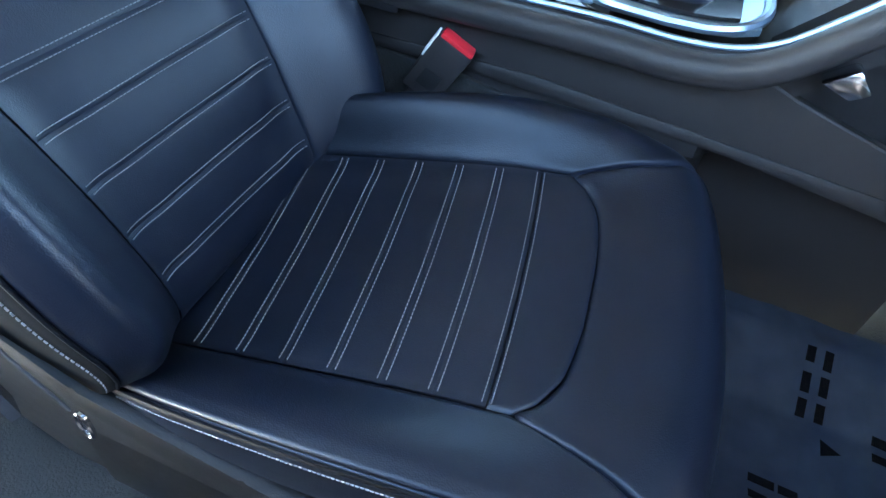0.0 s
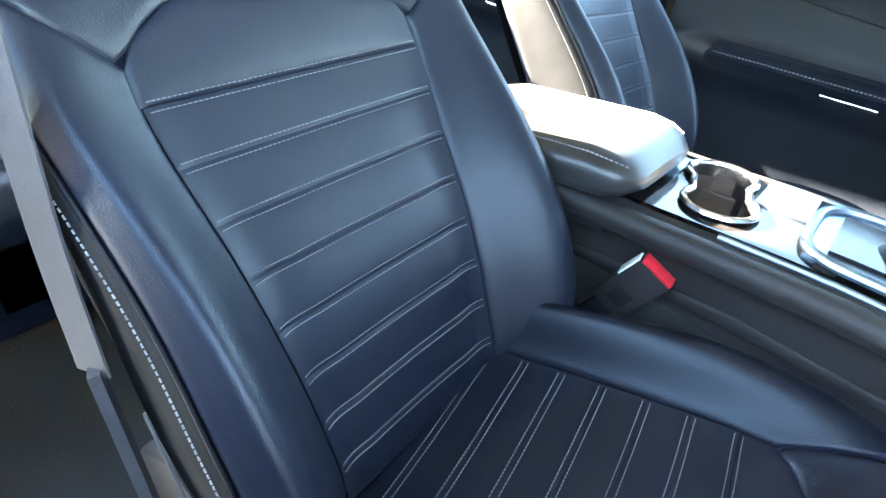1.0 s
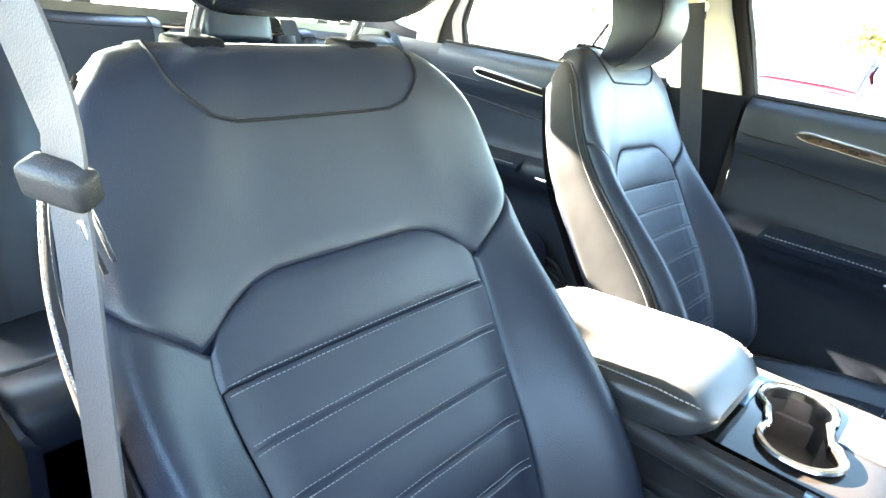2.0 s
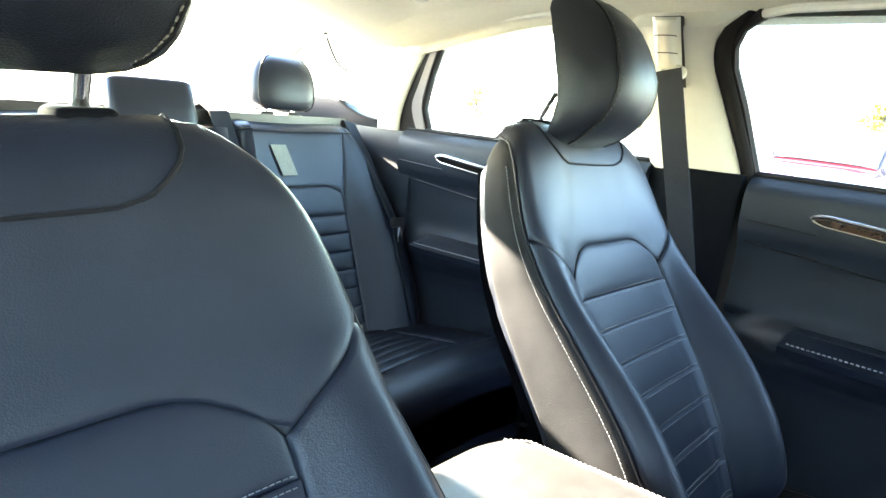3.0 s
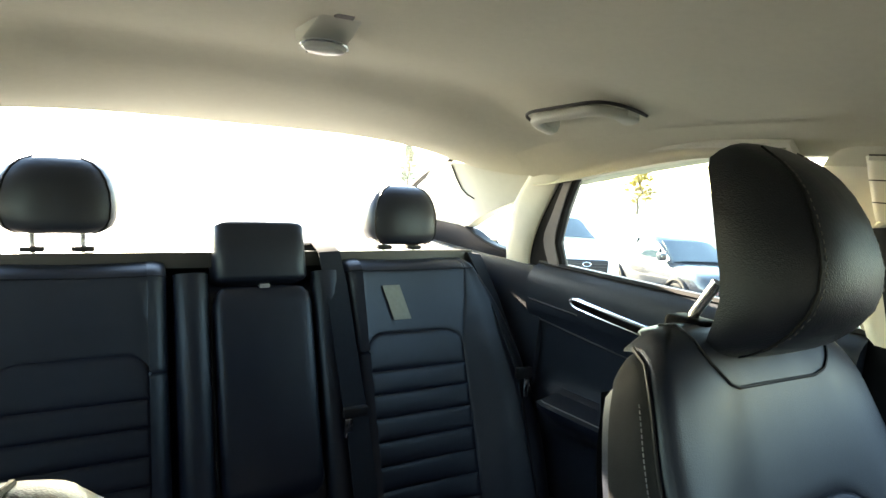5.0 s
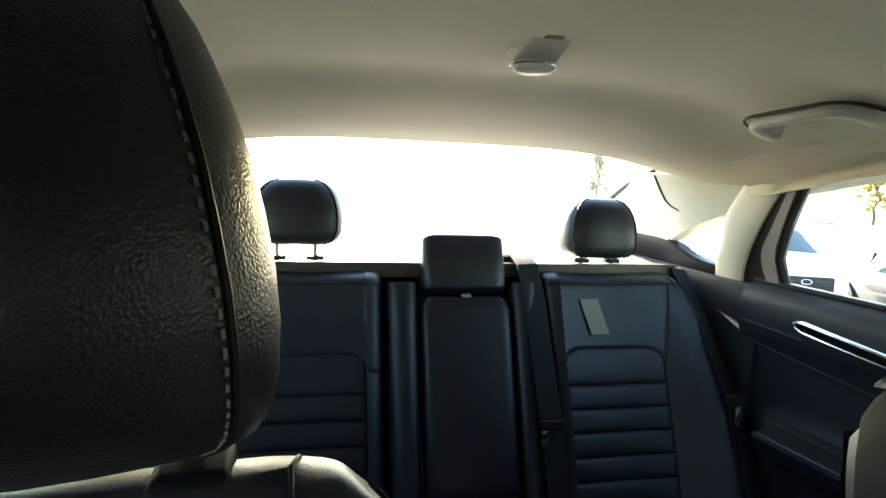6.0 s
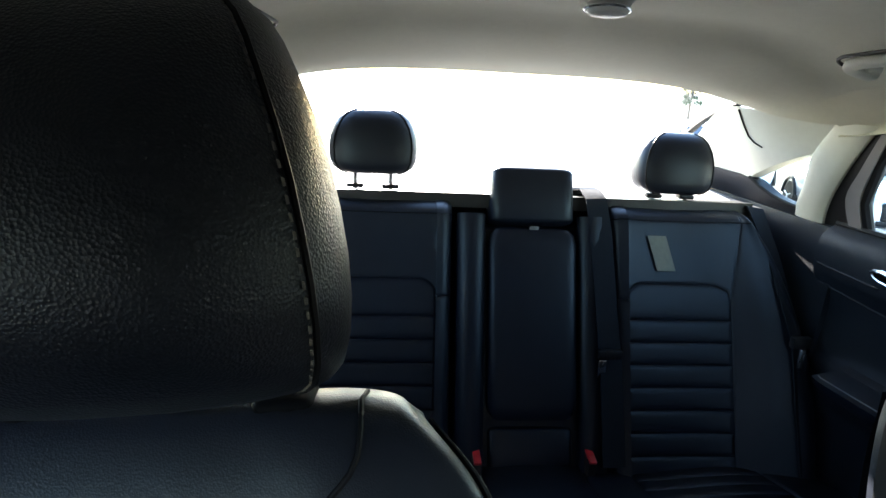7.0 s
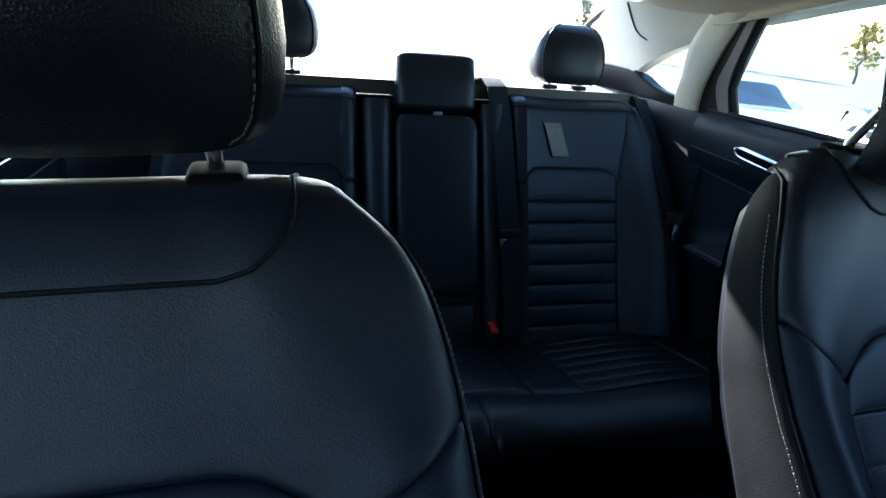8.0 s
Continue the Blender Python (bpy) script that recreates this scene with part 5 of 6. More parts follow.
for side in (-1, 1):
    belt = thing("front_seat_belt", "dark seat belt hanging from the pillar" if side < 0 else "grey seat belt hanging from the pillar beside the passenger seat", "seat belt")
    if side < 0:
        way = [(-0.588, -0.420, 1.250), (-0.598, -0.410, 1.20), (-0.618, -0.392, 1.10), (-0.634, -0.372, 1.0), (-0.655, -0.345, 0.85), (-0.668, -0.31, 0.60), (-0.672, -0.29, 0.40)]
    else:
        way = [(0.628, -0.40, 1.262), (0.622, -0.225, 1.125), (0.620, -0.212, 1.07), (0.620, -0.204, 0.98), (0.620, -0.197, 0.90), (0.620, -0.188, 0.83), (0.620, -0.165, 0.75)]
    pts = [Vector((smooth_lut([(i, p[0]) for i, p in enumerate(way)], t), smooth_lut([(i, p[1]) for i, p in enumerate(way)], t), smooth_lut([(i, p[2]) for i, p in enumerate(way)], t))) for t in (k / 40 * (len(way) - 1) for k in range(41))]
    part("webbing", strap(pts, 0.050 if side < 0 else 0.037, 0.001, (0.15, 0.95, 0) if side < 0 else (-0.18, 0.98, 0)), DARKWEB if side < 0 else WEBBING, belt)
    def cover(u, v):
        z = 1.245 + 0.088 * v
        y = -0.434 + (2 * u - 1) * (0.021 + 0.003 * v)
        e = max(0.0, 1 - abs(2 * u - 1) ** 4) * max(0.0, 1 - abs(2 * v - 1) ** 6)
        return pillar_at(side, y, z, 0.004 + 0.020 * e)
    part("anchor_cover", slab(cover, 12, 14, (side * 0.02, 0, 0)), TRIM, belt, "pale height adjuster cover")
    part("adjuster_track", slab(lambda u, v: pillar_at(side, -0.432 + (2 * u - 1) * 0.0238, 1.225 + 0.110 * v, 0.0008), 6, 10, (side * 0.01, 0, 0)), GREYPLASTIC, belt, "dark adjuster slot")
    for vv in (0.36, 0.66):
        part("adjuster_seam", slab(lambda u, v, vv=vv: cover(0.06 + 0.88 * u, vv + 0.018 * v) - Vector((side * 0.0006, 0, 0)), 8, 2, (side * 0.002, 0, 0)), GREYPLASTIC, belt, "dark seam across the cover")
    loop_mid = pillar_at(side, -0.424, 1.246, 0.022)
    part("guide_loop", tube([loop_mid + Vector((side * 0.004 * math.sin(a), 0.024 * math.cos(a), 0.011 * math.sin(a))) for a in (2 * math.pi * k / 20 for k in range(20))], 0.0050, 8, closed=True), TRIM, belt, "pale plastic guide loop")
    if side > 0:
        part("latch_tongue", box(-0.018, 0.018, -0.009, 0.009, -0.010, 0.010, 0.005, 3), PLASTIC, belt, "dark plastic latch tongue").matrix_basis = pose(0.625, -0.203, 1.078, 20, 7.5, 123)
        for k in (0, 1):
            part("tongue_blade", box(-0.0014, 0.0014, -0.0012, 0.0012, -0.028, 0.004, 0.0006), CHROME, belt, "bright steel latch blade").matrix_basis = pose(0.6145 + 0.0045 * k, -0.196, 1.062 - 0.006 * k, 0, 17, 0)
        part("webbing_tail", strap([Vector((0.620, -0.165, 0.755)).lerp(Vector((0.617, -0.09, 0.58)), k / 12) for k in range(13)], 0.036, 0.004, (0.316, 0.949, 0)), WEBBING, belt, "webbing laid edge on to the camera's view")
        part("anchor_cable", tube([(0.628, -0.075, 0.79), (0.626, -0.02, 0.70), (0.622, 0.004, 0.655)], 0.0012, 6), WEBBING, belt, "thin anchor cord")
        part("anchor_loop", tube([Vector((0.621, 0.010 + 0.005 * math.cos(a), 0.640 + 0.014 * math.sin(a))) for a in (2 * math.pi * k / 16 for k in range(16))], 0.0020, 6, closed=True), CHROME, belt, "small steel hook")
mid = thing("rear_seat_belt", "dark middle seat belt over the rear backrest", "seat belt")
pts = [Vector((-0.175, -1.34, 1.095)), Vector((-0.18, -1.285, 1.108)), Vector((-0.183, -1.245, 1.095)), Vector((-0.188, -1.205, 1.03)), Vector((-0.196, -1.125, 0.86)), Vector((-0.200, -1.09, 0.79)), Vector((-0.203, -1.045, 0.68)), Vector((-0.205, -1.015, 0.60))]
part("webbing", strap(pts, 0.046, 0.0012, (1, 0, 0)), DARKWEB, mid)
part("belt_guide", box(-0.225, -0.125, -1.375, -1.325, 1.072, 1.102, 0.012, 3), PLASTIC, mid, "black belt guide on the shelf")
part("latch_tongue", box(-0.222, -0.172, -1.102, -1.088, 0.798, 0.818, 0.004), PLASTIC, mid)
part("tongue_blade", box(-0.188, -0.172, -1.086, -1.082, 0.762, 0.80, 0.001), CHROME, mid, "steel latch blade")
for side in (-1, 1):
    out = thing("outer_rear_belt", "dark outer seat belt beside the rear bench", "seat belt")
    pts = [Vector((RX + side * 0.50, -1.36, 1.08)), Vector((RX + side * 0.505, -1.26, 1.085)), Vector((RX + side * 0.525, -1.20, 1.0)), Vector((RX + side * 0.545, -1.09, 0.84)), Vector((RX + side * 0.55, -1.04, 0.70)), Vector((RX + side * 0.56, -1.0, 0.58))]
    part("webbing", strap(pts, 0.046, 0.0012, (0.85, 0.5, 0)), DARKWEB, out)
    part("tongue_blade", box(RX + side * 0.535 - 0.006, RX + side * 0.535 + 0.006, -1.062, -1.056, 0.80, 0.84, 0.001), CHROME, out, "steel latch blade")
    part("tongue_grip", box(RX + side * 0.54 - 0.02, RX + side * 0.54 + 0.02, -1.085, -1.07, 0.835, 0.86, 0.004), PLASTIC, out)

# ---------- ceiling fittings ----------
def grab_handle(side, y0, y1, x0, x1, z0, z1, label):
    """A folded handle against the headliner, its recess only drawn by a dark tube; ends at (x0, y0, z0) and (x1, y1,
    z1).
    """
    grab = thing("grab_handle", label, "grab handle", group="roof grab handles")
    a, b = Vector((side * x0, y0, z0)), Vector((side * x1, y1, z1))
    along = (b - a).normalized()
    inward = Vector((-side * 0.90, 0, 0.20)).normalized()
    down = along.cross(inward).normalized()
    if down.z > 0:
        down = -down
    path = bezier(a + inward * -0.012, a + inward * 0.022 - along * 0.006, a + inward * 0.046 + along * 0.004, a + inward * 0.047 + along * 0.036, 8)
    path += bezier(b + inward * 0.047 - along * 0.036, b + inward * 0.046 - along * 0.004, b + inward * 0.022 + along * 0.006, b + inward * -0.012, 8)
    rings = []
    for i, p in enumerate(path):
        d = (path[min(i + 1, len(path) - 1)] - path[max(i - 1, 0)]).normalized()
        side_way = d.cross(down).normalized()
        w = 0.0105 + 0.005 * abs(2 * i / (len(path) - 1) - 1) ** 3
        rings.append([p + down * 0.006 + side_way * w * math.copysign(abs(math.cos(q)) ** 0.7, math.cos(q)) + down * 0.008 * math.copysign(abs(math.sin(q)) ** 0.7, math.sin(q)) for q in (2 * math.pi * k / 16 for k in range(16))])
    part("bar", loft(rings), TRIM, grab)
    # dark tube round the handle imitates the shade in its recess
    rim = bezier(a + inward * -0.02 - along * 0.022, a + inward * 0.03 - along * 0.024, a + inward * 0.060 - along * 0.012, a + inward * 0.061 + along * 0.03, 10)
    rim += bezier(b + inward * 0.061 - along * 0.03, b + inward * 0.060 + along * 0.012, b + inward * 0.03 + along * 0.024, b + inward * -0.02 + along * 0.022, 10)
    part("recess_edge", tube([p - down * 0.0015 for p in rim], 0.0028, 6), GREYPLASTIC, grab, "dark tube put in for the shade of the handle recess")
    for p in (a, b):
        part("hinge_cover", box(p.x - 0.014, p.x + 0.014, p.y - 0.017, p.y + 0.017, p.z - 0.006, p.z + 0.02, 0.005, 3), TRIM, grab)
    return grab


for side in (-1, 1):
    grab_handle(side, -0.930, -0.770, 0.470, 0.492, 1.372, 1.386, "beige plastic roof grab handle over the rear door")
    grab_handle(side, -0.150, 0.010, 0.500, 0.497, 1.385, 1.375, "beige plastic roof grab handle over the front door")
lamp = thing("dome_lamp", "pale dome lamp with round lens and switches", "ceiling lamp")
lamp.matrix_basis = pose(-0.012, -0.800, 1.441, 14, 0, -3) @ Matrix.Diagonal((0.92, 1.15, 0.92, 1)) @ pose(0, 0.845, -1.437)
part("housing", loft([[Vector((X * f, -0.825 + Y * f, z)) for X, Y in ((-0.017, 0.072), (0.017, 0.072), (0.024, 0.066), (0.031, -0.010), (0.033, -0.058), (0.027, -0.070), (-0.027, -0.070), (-0.033, -0.058), (-0.031, -0.010), (-0.024, 0.066))] for f, z in ((1.04, 1.452), (1.0, 1.432), (0.96, 1.426), (0.86, 1.424))]), TRIM, lamp, "pale grey lamp housing")
part("lens", loft([[Vector((0.031 * f * math.cos(a), -0.866 + 0.014 * f * math.sin(a), z)) for a in (2 * math.pi * k / 28 for k in range(28))] for f, z in ((1, 1.428), (1, 1.419), (0.85, 1.414), (0.4, 1.412))]), LAMPGLASS, lamp, "clear oval lens")
part("lens_rim", tube([Vector((0.032 * math.cos(a), -0.866 + 0.015 * math.sin(a), 1.420)) for a in (2 * math.pi * k / 28 for k in range(28))], 0.0016, 6, closed=True), CHROME, lamp)
part("switch", prism([(-0.013, -0.800), (0.013, -0.800), (0.010, -0.772), (-0.010, -0.772)], "z", 1.4205, 1.426, 0.002), GREYPLASTIC, lamp, "grey rocker switch")
part("switch", prism([(-0.018, -0.892), (0.018, -0.892), (0.016, -0.884), (-0.016, -0.884)], "z", 1.4205, 1.426, 0.002), TRIM, lamp)

# ---------- mat with protective film ----------
mat_ob = thing("floor_mat", "dark floor mat under wrinkled clear blue protective film", "floor mat")


def mat_at(x, y):
    return Vector((x, y, 0.395 + 0.10 * max(0, (y - 0.75)) ** 1.3 + 0.05 * max(0.0, min(1.0, (0.16 - x) / 0.10)) + 0.008 * noise.noise((x * 9, y * 9, 1)) + 0.005 * abs(noise.noise((x * 24, y * 16, 5)))))


part("pile", slab(lambda u, v: mat_at(0.03 + 0.59 * u, 0.20 + 0.78 * v) + Vector((0, 0, -0.006)), 20, 30, (0, 0, -0.008)), CARPET, mat_ob)
part("film", slab(lambda u, v: mat_at(0.02 + 0.607 * u + 0.008 * noise.noise((v * 9, 0, 3)), 0.19 + 0.80 * v), 80, 100, (0, 0, -0.0012)), FILM, mat_ob, "wrinkled clear film with faded print")
random.seed(4)
for r in range(5):
    for c in range(4):
        cx, cy = 0.12 + 0.145 * c + 0.03 * (r % 2), 0.30 + 0.14 * r
        for k in range(2):
            for w in range(3):
                bar = bmesh.new()
                x0, wide = cx - 0.05 + 0.034 * w, random.uniform(0.020, 0.030)
                turned = (r + c) % 2
                spots = [(x0 - cx + dx, 0.022 * k + dy) for dx, dy in ((0, 0), (wide, 0), (wide, 0.011), (0, 0.011))]
                bar.faces.new([bar.verts.new(mat_at(cx + (q if turned else p), cy + (p if turned else q)) + Vector((0, 0, 0.003))) for p, q in spots])
                part("print_bar", bar, INK, mat_ob, "faded dark print", smooth=False)
        mark = bmesh.new()
        mark.faces.new([mark.verts.new(mat_at(cx + 0.062 + dx, cy + 0.03 + dy) + Vector((0, 0, 0.003))) for dx, dy in ((0, 0), (0.024, 0), (0.012, 0.024))])
        part("print_mark", mark, INK, mat_ob, "faded dark print", smooth=False)

# ---------- outside ----------
def lot_z(x, y):
    """The car park falls away from the car, most towards the rear, so the parked cars fit the camera's view."""
    a, b = min(0.0, max(-30.0, x) + 1.2), max(-6.0, min(0.0, y + 3.2))
    return 0.060 * a + 0.138 * b * min(1.0, -a / 10)


GX = [-400, -120, -60, -40, -30, -25, -20, -16, -12, -11.2, -10.5, -9, -6, -4, -2.5, -1.2, 0, 2, 6, 20, 60, 200, 400]
GY = [-400, -120, -50, -30, -20, -12, -9.2, -7, -5, -3.2, 0, 6, 12, 25, 60, 150, 400]
bm = bmesh.new()
gv = [[bm.verts.new((x, y, lot_z(x, y))) for x in GX] for y in GY]
for j in range(len(GY) - 1):
    for i in range(len(GX) - 1):
        bm.faces.new((gv[j][i], gv[j][i + 1], gv[j + 1][i + 1], gv[j + 1][i]))
tagged(mesh_ob("ground", bm, ASPHALT), "grey asphalt of a sloping car park", "car park", kind="structure")

PAINT = {n: mat(n + "_car_paint", c, 0.25, 0.0, scale=5, vary=0.05, coat=0.9) for n, c in (("black", (0.015, 0.018, 0.024)), ("white", (0.75, 0.76, 0.77)), ("maroon", (0.04, 0.004, 0.008)), ("silver", (0.42, 0.44, 0.46)))}
DARKGLASS = mat("dark_car_glass", (0.02, 0.03, 0.035), 0.05, scale=3, vary=0.2, coat=0.5)
HEADLIGHT = mat("headlight_lens", (0.65, 0.68, 0.72), 0.1, scale=20, vary=0.1, coat=0.6)
ALLOY = mat("alloy_wheel", (0.5, 0.5, 0.52), 0.3, 0.9)


def wheel_parts(owner, x, y, r, w):
    tyre = part("wheel", loft([[Vector((x + rr * math.cos(a), y + o, r + rr * math.sin(a))) for a in (2 * math.pi * k / 28 for k in range(28))] for rr, o in ((r * 0.66, -w / 2), (r * 0.95, -w / 2), (r, -w / 2 + 0.03), (r, w / 2 - 0.03), (r * 0.95, w / 2), (r * 0.66, w / 2))]), RUBBER, owner, "black tyre")
    s = math.copysign(1, y)
    part("rim", loft([[Vector((x + rr * math.cos(a), y + s * o, r + rr * math.sin(a))) for a in (2 * math.pi * k / 28 for k in range(28))] for rr, o in ((r * 0.67, -w / 3), (r * 0.67, w / 2 - 0.01), (r * 0.60, w / 2), (r * 0.55, w / 2 - 0.05))], False), ALLOY, tyre)
    for k in range(5):
        a = 2 * math.pi * k / 5 + 0.3
        part("spoke", tube([(x, y + s * (w / 2 - 0.02), r), (x + 0.62 * r * math.cos(a), y + s * (w / 2 - 0.02), r + 0.62 * r * math.sin(a))], 0.035, 6, flat=0.6), ALLOY, tyre)


def parked_car(kind, paint, label, at, turn):
    """Nose towards local +x, standing on local z = 0."""
    car = thing("parked_car" if kind != "pickup" else "pickup_truck", label, "car" if kind != "pickup" else "pickup truck", group="" if kind == "pickup" else "parked cars")
    if kind == "suv":
        L, W, R = 4.2, 0.90, 0.33
        low = [(-2.10, 0.42), (-1.9, 0.32), (1.85, 0.28), (2.06, 0.38)]
        hood = [(-2.10, 0.95), (-1.6, 1.02), (0.75, 1.04), (1.5, 0.98), (1.95, 0.86), (2.08, 0.62)]
        cab = [(-1.95, 1.02), (-1.75, 1.40), (-1.2, 1.54), (-0.2, 1.55), (0.15, 1.48), (0.95, 1.03)]
    elif kind == "sedan":
        L, W, R = 4.7, 0.91, 0.33
        low = [(-2.35, 0.42), (-2.1, 0.28), (2.05, 0.26), (2.33, 0.38)]
        hood = [(-2.35, 0.98), (-1.5, 1.02), (0.85, 0.98), (1.7, 0.90), (2.2, 0.76), (2.35, 0.55)]
        cab = [(-1.75, 1.0), (-1.2, 1.34), (-0.5, 1.46), (0.2, 1.45), (0.55, 1.36), (1.2, 0.98)]
    else:
        L, W, R = 5.8, 0.99, 0.42
        low = [(-2.9, 0.62), (-2.7, 0.5), (2.6, 0.5), (2.88, 0.55)]
        hood = [(-2.9, 1.38), (-0.9, 1.38), (1.05, 1.36), (2.0, 1.32), (2.65, 1.26), (2.86, 1.15)]
        cab = [(-0.9, 1.36), (-0.8, 1.88), (-0.3, 1.98), (0.35, 1.98), (0.6, 1.90), (1.15, 1.36)]
    xs = [-L / 2 + 0.01 + (L - 0.02) * k / 36 for k in range(37)]

    def ring(x):
        z0, z1 = smooth_lut(low, x), smooth_lut(hood, x)
        w = W * (1 - 0.10 * (abs(x) / (L / 2)) ** 6)
        if kind != "pickup":
            w *= 1 - 0.10 * max(0, (abs(x) - L / 2 + 0.5) / 0.5) ** 2
        return [Vector((x, sy * w * f, z0 + (z1 - z0) * h)) for sy, f, h in ((-1, 0.86, 0), (-1, 0.97, 0.15), (-1, 1.0, 0.5), (-1, 0.985, 0.8), (-1, 0.90, 0.97), (-1, 0.6, 1.0), (1, 0.6, 1.0), (1, 0.90, 0.97), (1, 0.985, 0.8), (1, 1.0, 0.5), (1, 0.97, 0.15), (1, 0.86, 0))]
    part("body", loft([ring(x) for x in xs]), PAINT[paint], car, paint + " painted body")
    n = 24
    cx = [cab[0][0] + (cab[-1][0] - cab[0][0]) * k / n for k in range(n + 1)]

    def cring(x):
        z0, z1 = smooth_lut(hood, x) - 0.04, max(smooth_lut(cab, x), smooth_lut(hood, x) + 0.001)
        k = (z1 - z0) / 0.55
        return [Vector((x, sy * W * f, z0 + (z1 - z0) * h)) for sy, f, h in ((-1, 0.93, 0), (-1, 0.90, 0.25), (-1, 0.90 - 0.15 * k, 0.85), (-1, 0.66, 0.98), (-1, 0.3, 1.0), (1, 0.3, 1.0), (1, 0.66, 0.98), (1, 0.90 - 0.15 * k, 0.85), (1, 0.90, 0.25), (1, 0.93, 0))]
    part("cabin", loft([cring(x) for x in cx]), PAINT[paint], car)
    # windscreen and side windows lie a little proud of the cabin
    (xa, za), (xb, zb) = cab[-2], cab[-1]

    def screen(u, v):
        x, z = xb + (xa - xb) * (0.06 + 0.86 * v), zb + (za - zb) * (0.06 + 0.86 * v)
        return Vector((x + 0.02, (2 * u - 1) * W * (0.84 - 0.14 * v), z + 0.035 - 0.03 * (2 * u - 1) ** 4))
    part("windscreen", slab(screen, 14, 8, (-0.02, 0, -0.01)), DARKGLASS, car, "reflecting windscreen")
    for sy in (-1, 1):
        for a, b in ((0.10, 0.46), (0.50, 0.80)):
            x0, x1 = cab[0][0] + (cab[-1][0] - cab[0][0]) * a, cab[0][0] + (cab[-1][0] - cab[0][0]) * b

            def win(u, v):
                x = x0 + (x1 - x0) * u
                z0, z1 = smooth_lut(hood, x) + 0.03, smooth_lut(cab, x) - 0.09
                z = z0 + max(0.02, z1 - z0) * v
                return Vector((x, sy * (W * (0.92 - 0.15 * v * (z1 - z0) / 0.5) + 0.006), z))
            part("side_window", slab(win, 10, 6, (0, -sy * 0.01, 0)), DARKGLASS, car)
        part("headlight", loft([[Vector((L / 2 - 0.05 - 0.30 * k + 0.02, sy * (W * 0.60 + W * 0.30 * k), smooth_lut(hood, L / 2 - 0.2) - 0.14 + dz * (1.8 if kind == "pickup" else 1.0))) for dz in (-0.06, 0.05)] + [Vector((L / 2 - 0.18 - 0.30 * k, sy * (W * 0.60 + W * 0.28 * k), smooth_lut(hood, L / 2 - 0.2) - 0.14 + dz)) for dz in (0.05, -0.06)] for k in (0, 0.35, 0.7, 1.0)]), HEADLIGHT, car, "clear headlight")
        part("mirror", box(cab[-1][0] - 0.35, cab[-1][0] - 0.15, sy * (W + 0.03) - 0.08, sy * (W + 0.03) + 0.08, zb + 0.02, zb + 0.20, 0.04, 3), PAINT[paint] if kind != "pickup" else CHROME, car)
        for x in (-L / 2 + (0.85 if kind != "pickup" else 1.15), L / 2 - (0.83 if kind != "pickup" else 0.95)):
            wheel_parts(car, x, sy * (W - 0.10), R, 0.23)
            arch = [Vector((x + (R + 0.06) * math.cos(a), sy * (W - 0.005), R + 0.02 + (R + 0.06) * math.sin(a))) for a in (math.pi * k / 16 for k in range(17))]
            part("wheel_arch", tube(arch, 0.05 if kind != "pickup" else 0.06, 6), PLASTIC if kind != "pickup" else PAINT["silver"], car)
    gz = smooth_lut(hood, L / 2 - 0.1)
    gm = CHROME if kind == "pickup" else PLASTIC
    part("grille", box(L / 2 - 0.10, L / 2 + 0.015, -W * 0.55, W * 0.55, gz - (0.50 if kind == "pickup" else 0.36), gz - 0.06, 0.03, 3), gm, car, "broad chrome grille" if kind == "pickup" else "dark mesh grille")
    if kind == "pickup":
        for k in range(3):
            part("grille_slot", box(L / 2 + 0.01, L / 2 + 0.02, -W * 0.48, W * 0.48, gz - 0.46 + 0.13 * k, gz - 0.39 + 0.13 * k, 0.01), RUBBER, car)
        part("bumper", box(L / 2 - 0.12, L / 2 + 0.14, -W, W, 0.50, 0.74, 0.05, 3), CHROME, car, "chrome bumper")
    else:
        for k in range(4):
            part("grille_bar", box(L / 2 + 0.012, L / 2 + 0.022, -W * 0.5, W * 0.5, gz - 0.33 + 0.06 * k, gz - 0.315 + 0.06 * k, 0.003), GREYPLASTIC, car)
        ov = [Vector((L / 2 + 0.03, 0.085 * math.cos(a), gz - 0.15 + 0.045 * math.sin(a))) for a in (2 * math.pi * k / 24 for k in range(24))]
        part("badge", tube(ov, 0.009, 6, closed=True), CHROME, car, "oval chrome badge")
        part("lower_intake", box(L / 2 - 0.15, L / 2 - 0.005, -W * 0.62, W * 0.62, 0.34, 0.44, 0.02), PLASTIC, car)
    x, y = at
    car.matrix_basis = pose(x, y, lot_z(x, y), 0, -1.4, turn)
    return car


parked_car("suv", "black", "black compact crossover parked nose out", (-11.65, -9.3), 74)
parked_car("suv", "white", "white compact crossover parked nose out", (-9.0, -10.9), 72)
parked_car("pickup", "maroon", "maroon pickup truck with chrome grille", (-12.07, -2.2), -15)
parked_car("sedan", "silver", "silver saloon parked in the row", (-14.4, -8.0), 74)
parked_car("sedan", "white", "white saloon parked beyond the row", (-7.0, -13.2), 72)


BARK = mat("brown_bark", (0.10, 0.075, 0.055), 0.9, scale=10, vary=0.4, bump=0.8, bump_scale=40)
LEAVES = {n: mat(n + "_foliage", c, 0.8, scale=2, vary=0.45) for n, c in (("green", (0.10, 0.15, 0.05)), ("yellow", (0.36, 0.29, 0.09)), ("dark", (0.06, 0.10, 0.055)))}


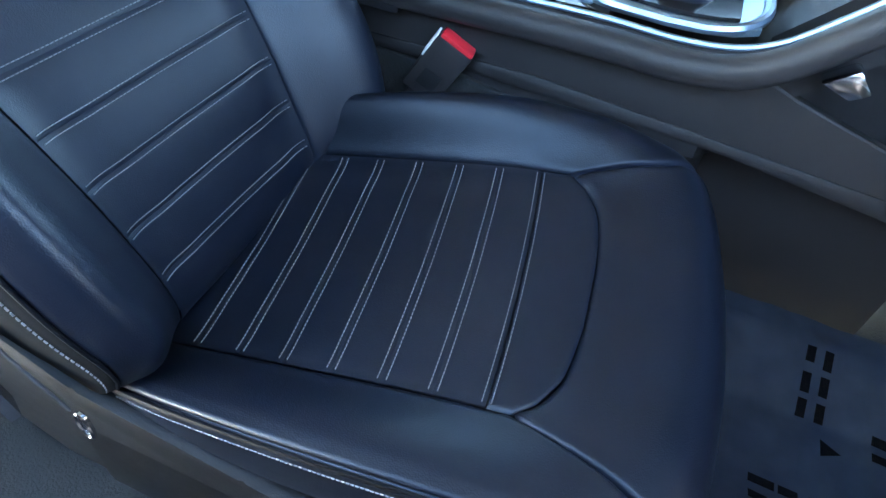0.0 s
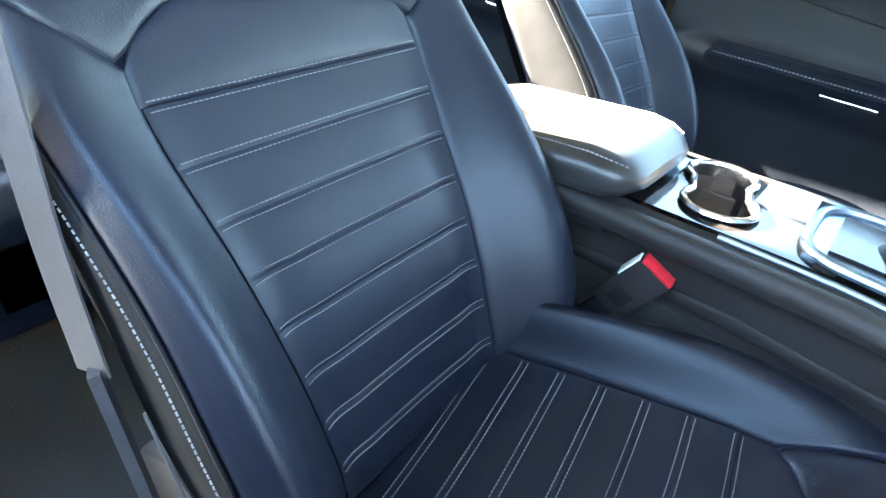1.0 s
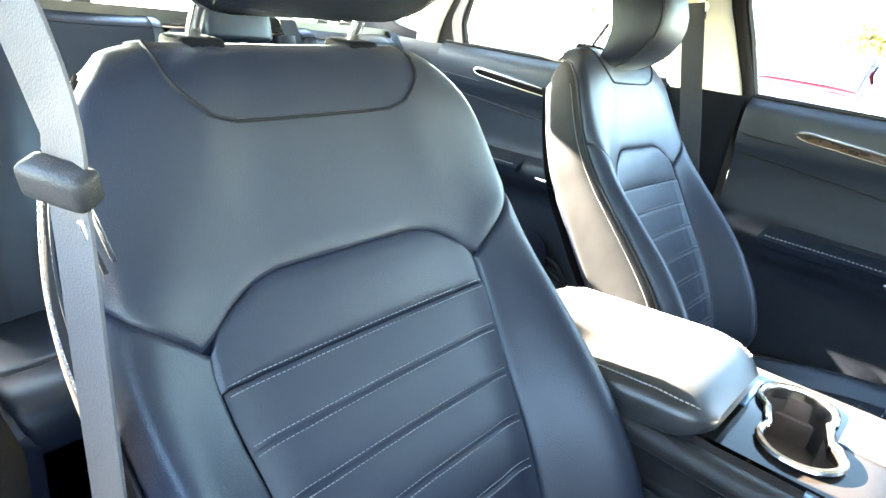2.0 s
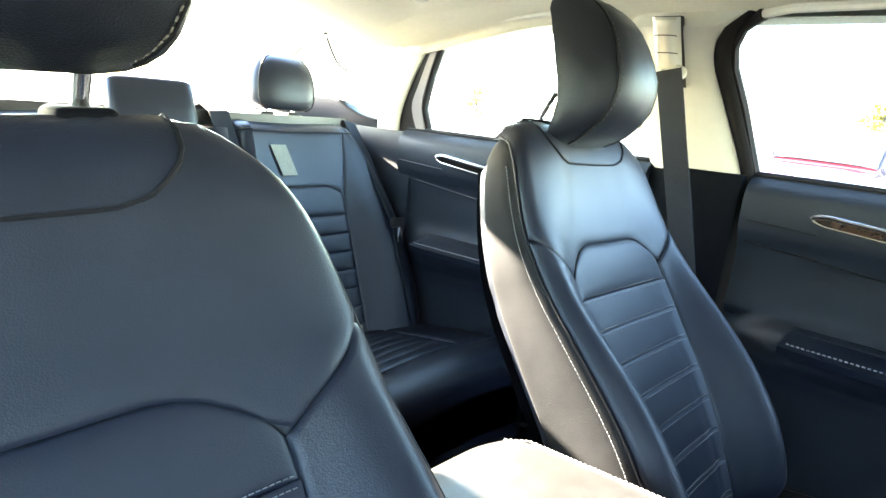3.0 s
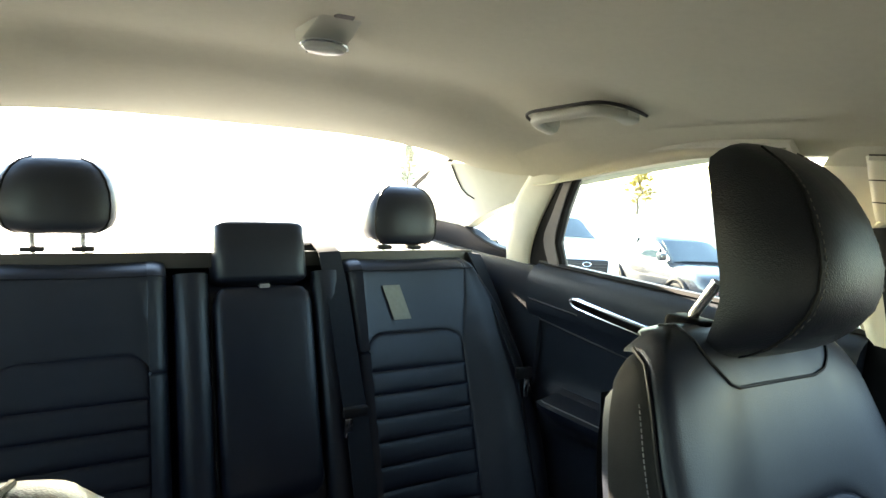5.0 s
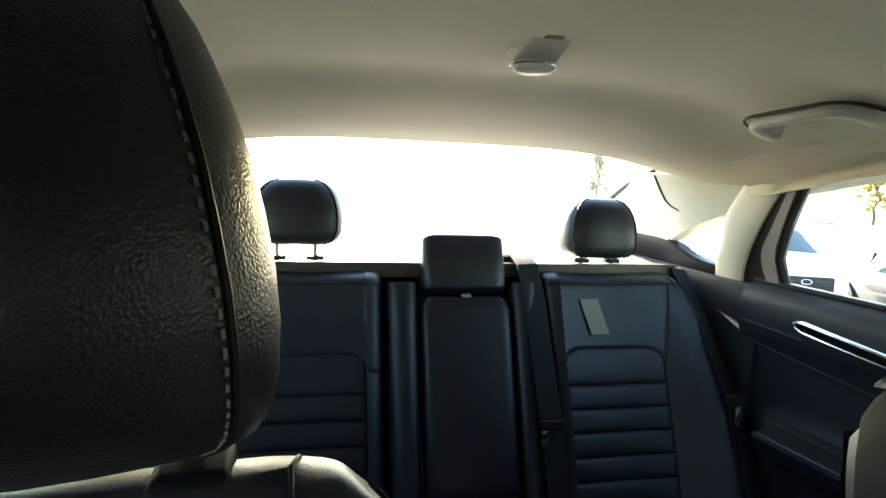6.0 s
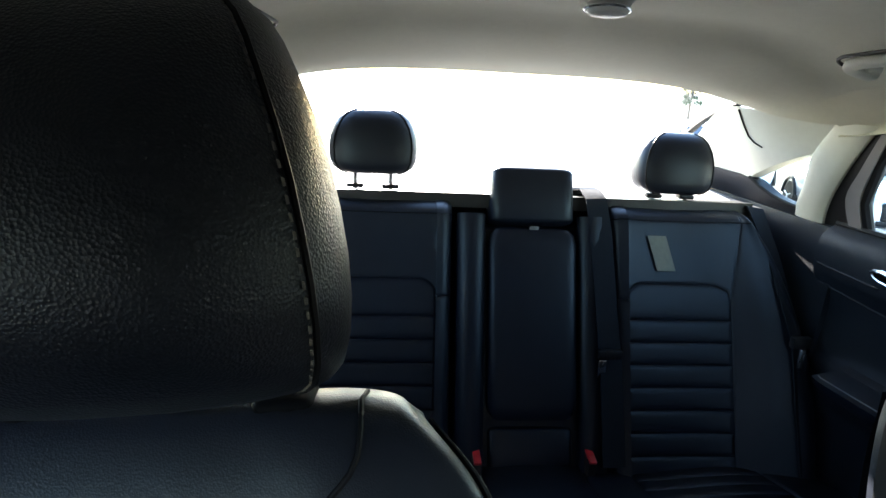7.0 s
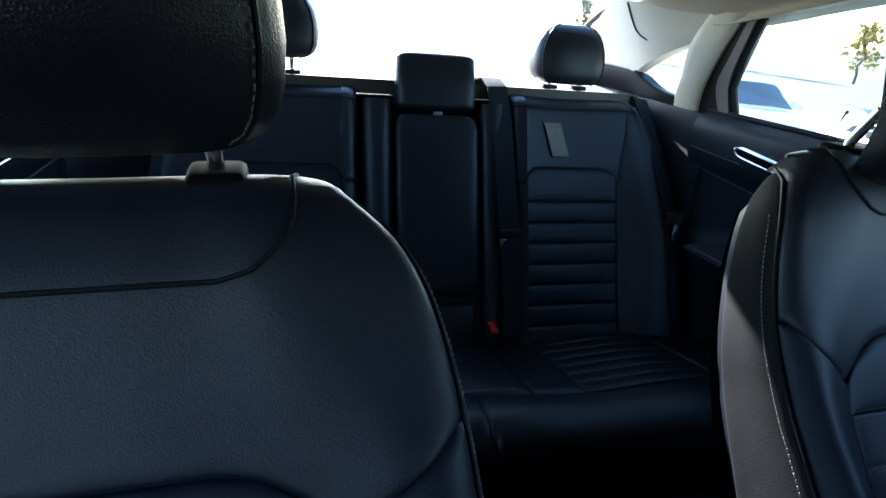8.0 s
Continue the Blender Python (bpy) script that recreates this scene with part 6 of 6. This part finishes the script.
def tree(kind, leaf, height, label, at, seed):
    t = thing("tree", label, "tree", group="trees behind the car park")
    rng = random.Random(seed)
    part("trunk", tube([(0.1 * rng.uniform(-1, 1) * k, 0.1 * rng.uniform(-1, 1) * k, height * 0.9 * k / 6) for k in range(7)], 0.16, 8), BARK, t)
    bm = bmesh.new()
    clumps = []
    for k in range(70):
        h = rng.uniform(0.25, 1.0)
        spread = height * (0.22 * (1.05 - h) if kind == "conifer" else 0.32 * math.sin(math.pi * min(0.98, h * 0.9 + 0.05)) ** 0.7)
        a, r = rng.uniform(0, 6.283), spread * math.sqrt(rng.uniform(0.05, 1))
        clumps.append((Vector((r * math.cos(a), r * math.sin(a), height * h)), height * rng.uniform(0.03, 0.075)))
    for c, size in clumps:
        for _ in range(56):
            d = Vector((rng.gauss(0, 1), rng.gauss(0, 1), rng.gauss(0, 0.7))) * size * 0.6
            u = Vector((rng.gauss(0, 1), rng.gauss(0, 1), rng.gauss(0, 1))).normalized()
            w = u.orthogonal().normalized()
            s = rng.uniform(0.07, 0.17)
            bm.faces.new([bm.verts.new(c + d + p) for p in (u * s, w * s * 0.6, -u * s, -w * s * 0.6)])
    part("crown", bm, LEAVES[leaf], t, leaf + " leaves", smooth=False)
    for k in range(6):
        c = clumps[k * 7][0]
        part("limb", tube([(0, 0, c.z * 0.7), c * 0.55 + Vector((0, 0, c.z * 0.35)), c], 0.045, 5), BARK, t)
    t.matrix_basis = pose(at[0], at[1], lot_z(at[0], at[1]))


for i, (kind, leaf, h, x, y) in enumerate((("broad", "yellow", 6.5, -30, -5), ("broad", "green", 7.5, -33, -12), ("conifer", "dark", 9, -34, -20), ("broad", "yellow", 6, -30, -27), ("broad", "green", 7, -26, -36), ("conifer", "dark", 8, -20, -40), ("broad", "green", 7, -36, 2))):
    tree(kind, leaf, h, {"yellow": "broad tree with yellowing autumn leaves", "green": "broad tree in green leaf", "dark": "dark narrow conifer beyond the car park"}[leaf], (x * 1.9, y * 1.9), i)
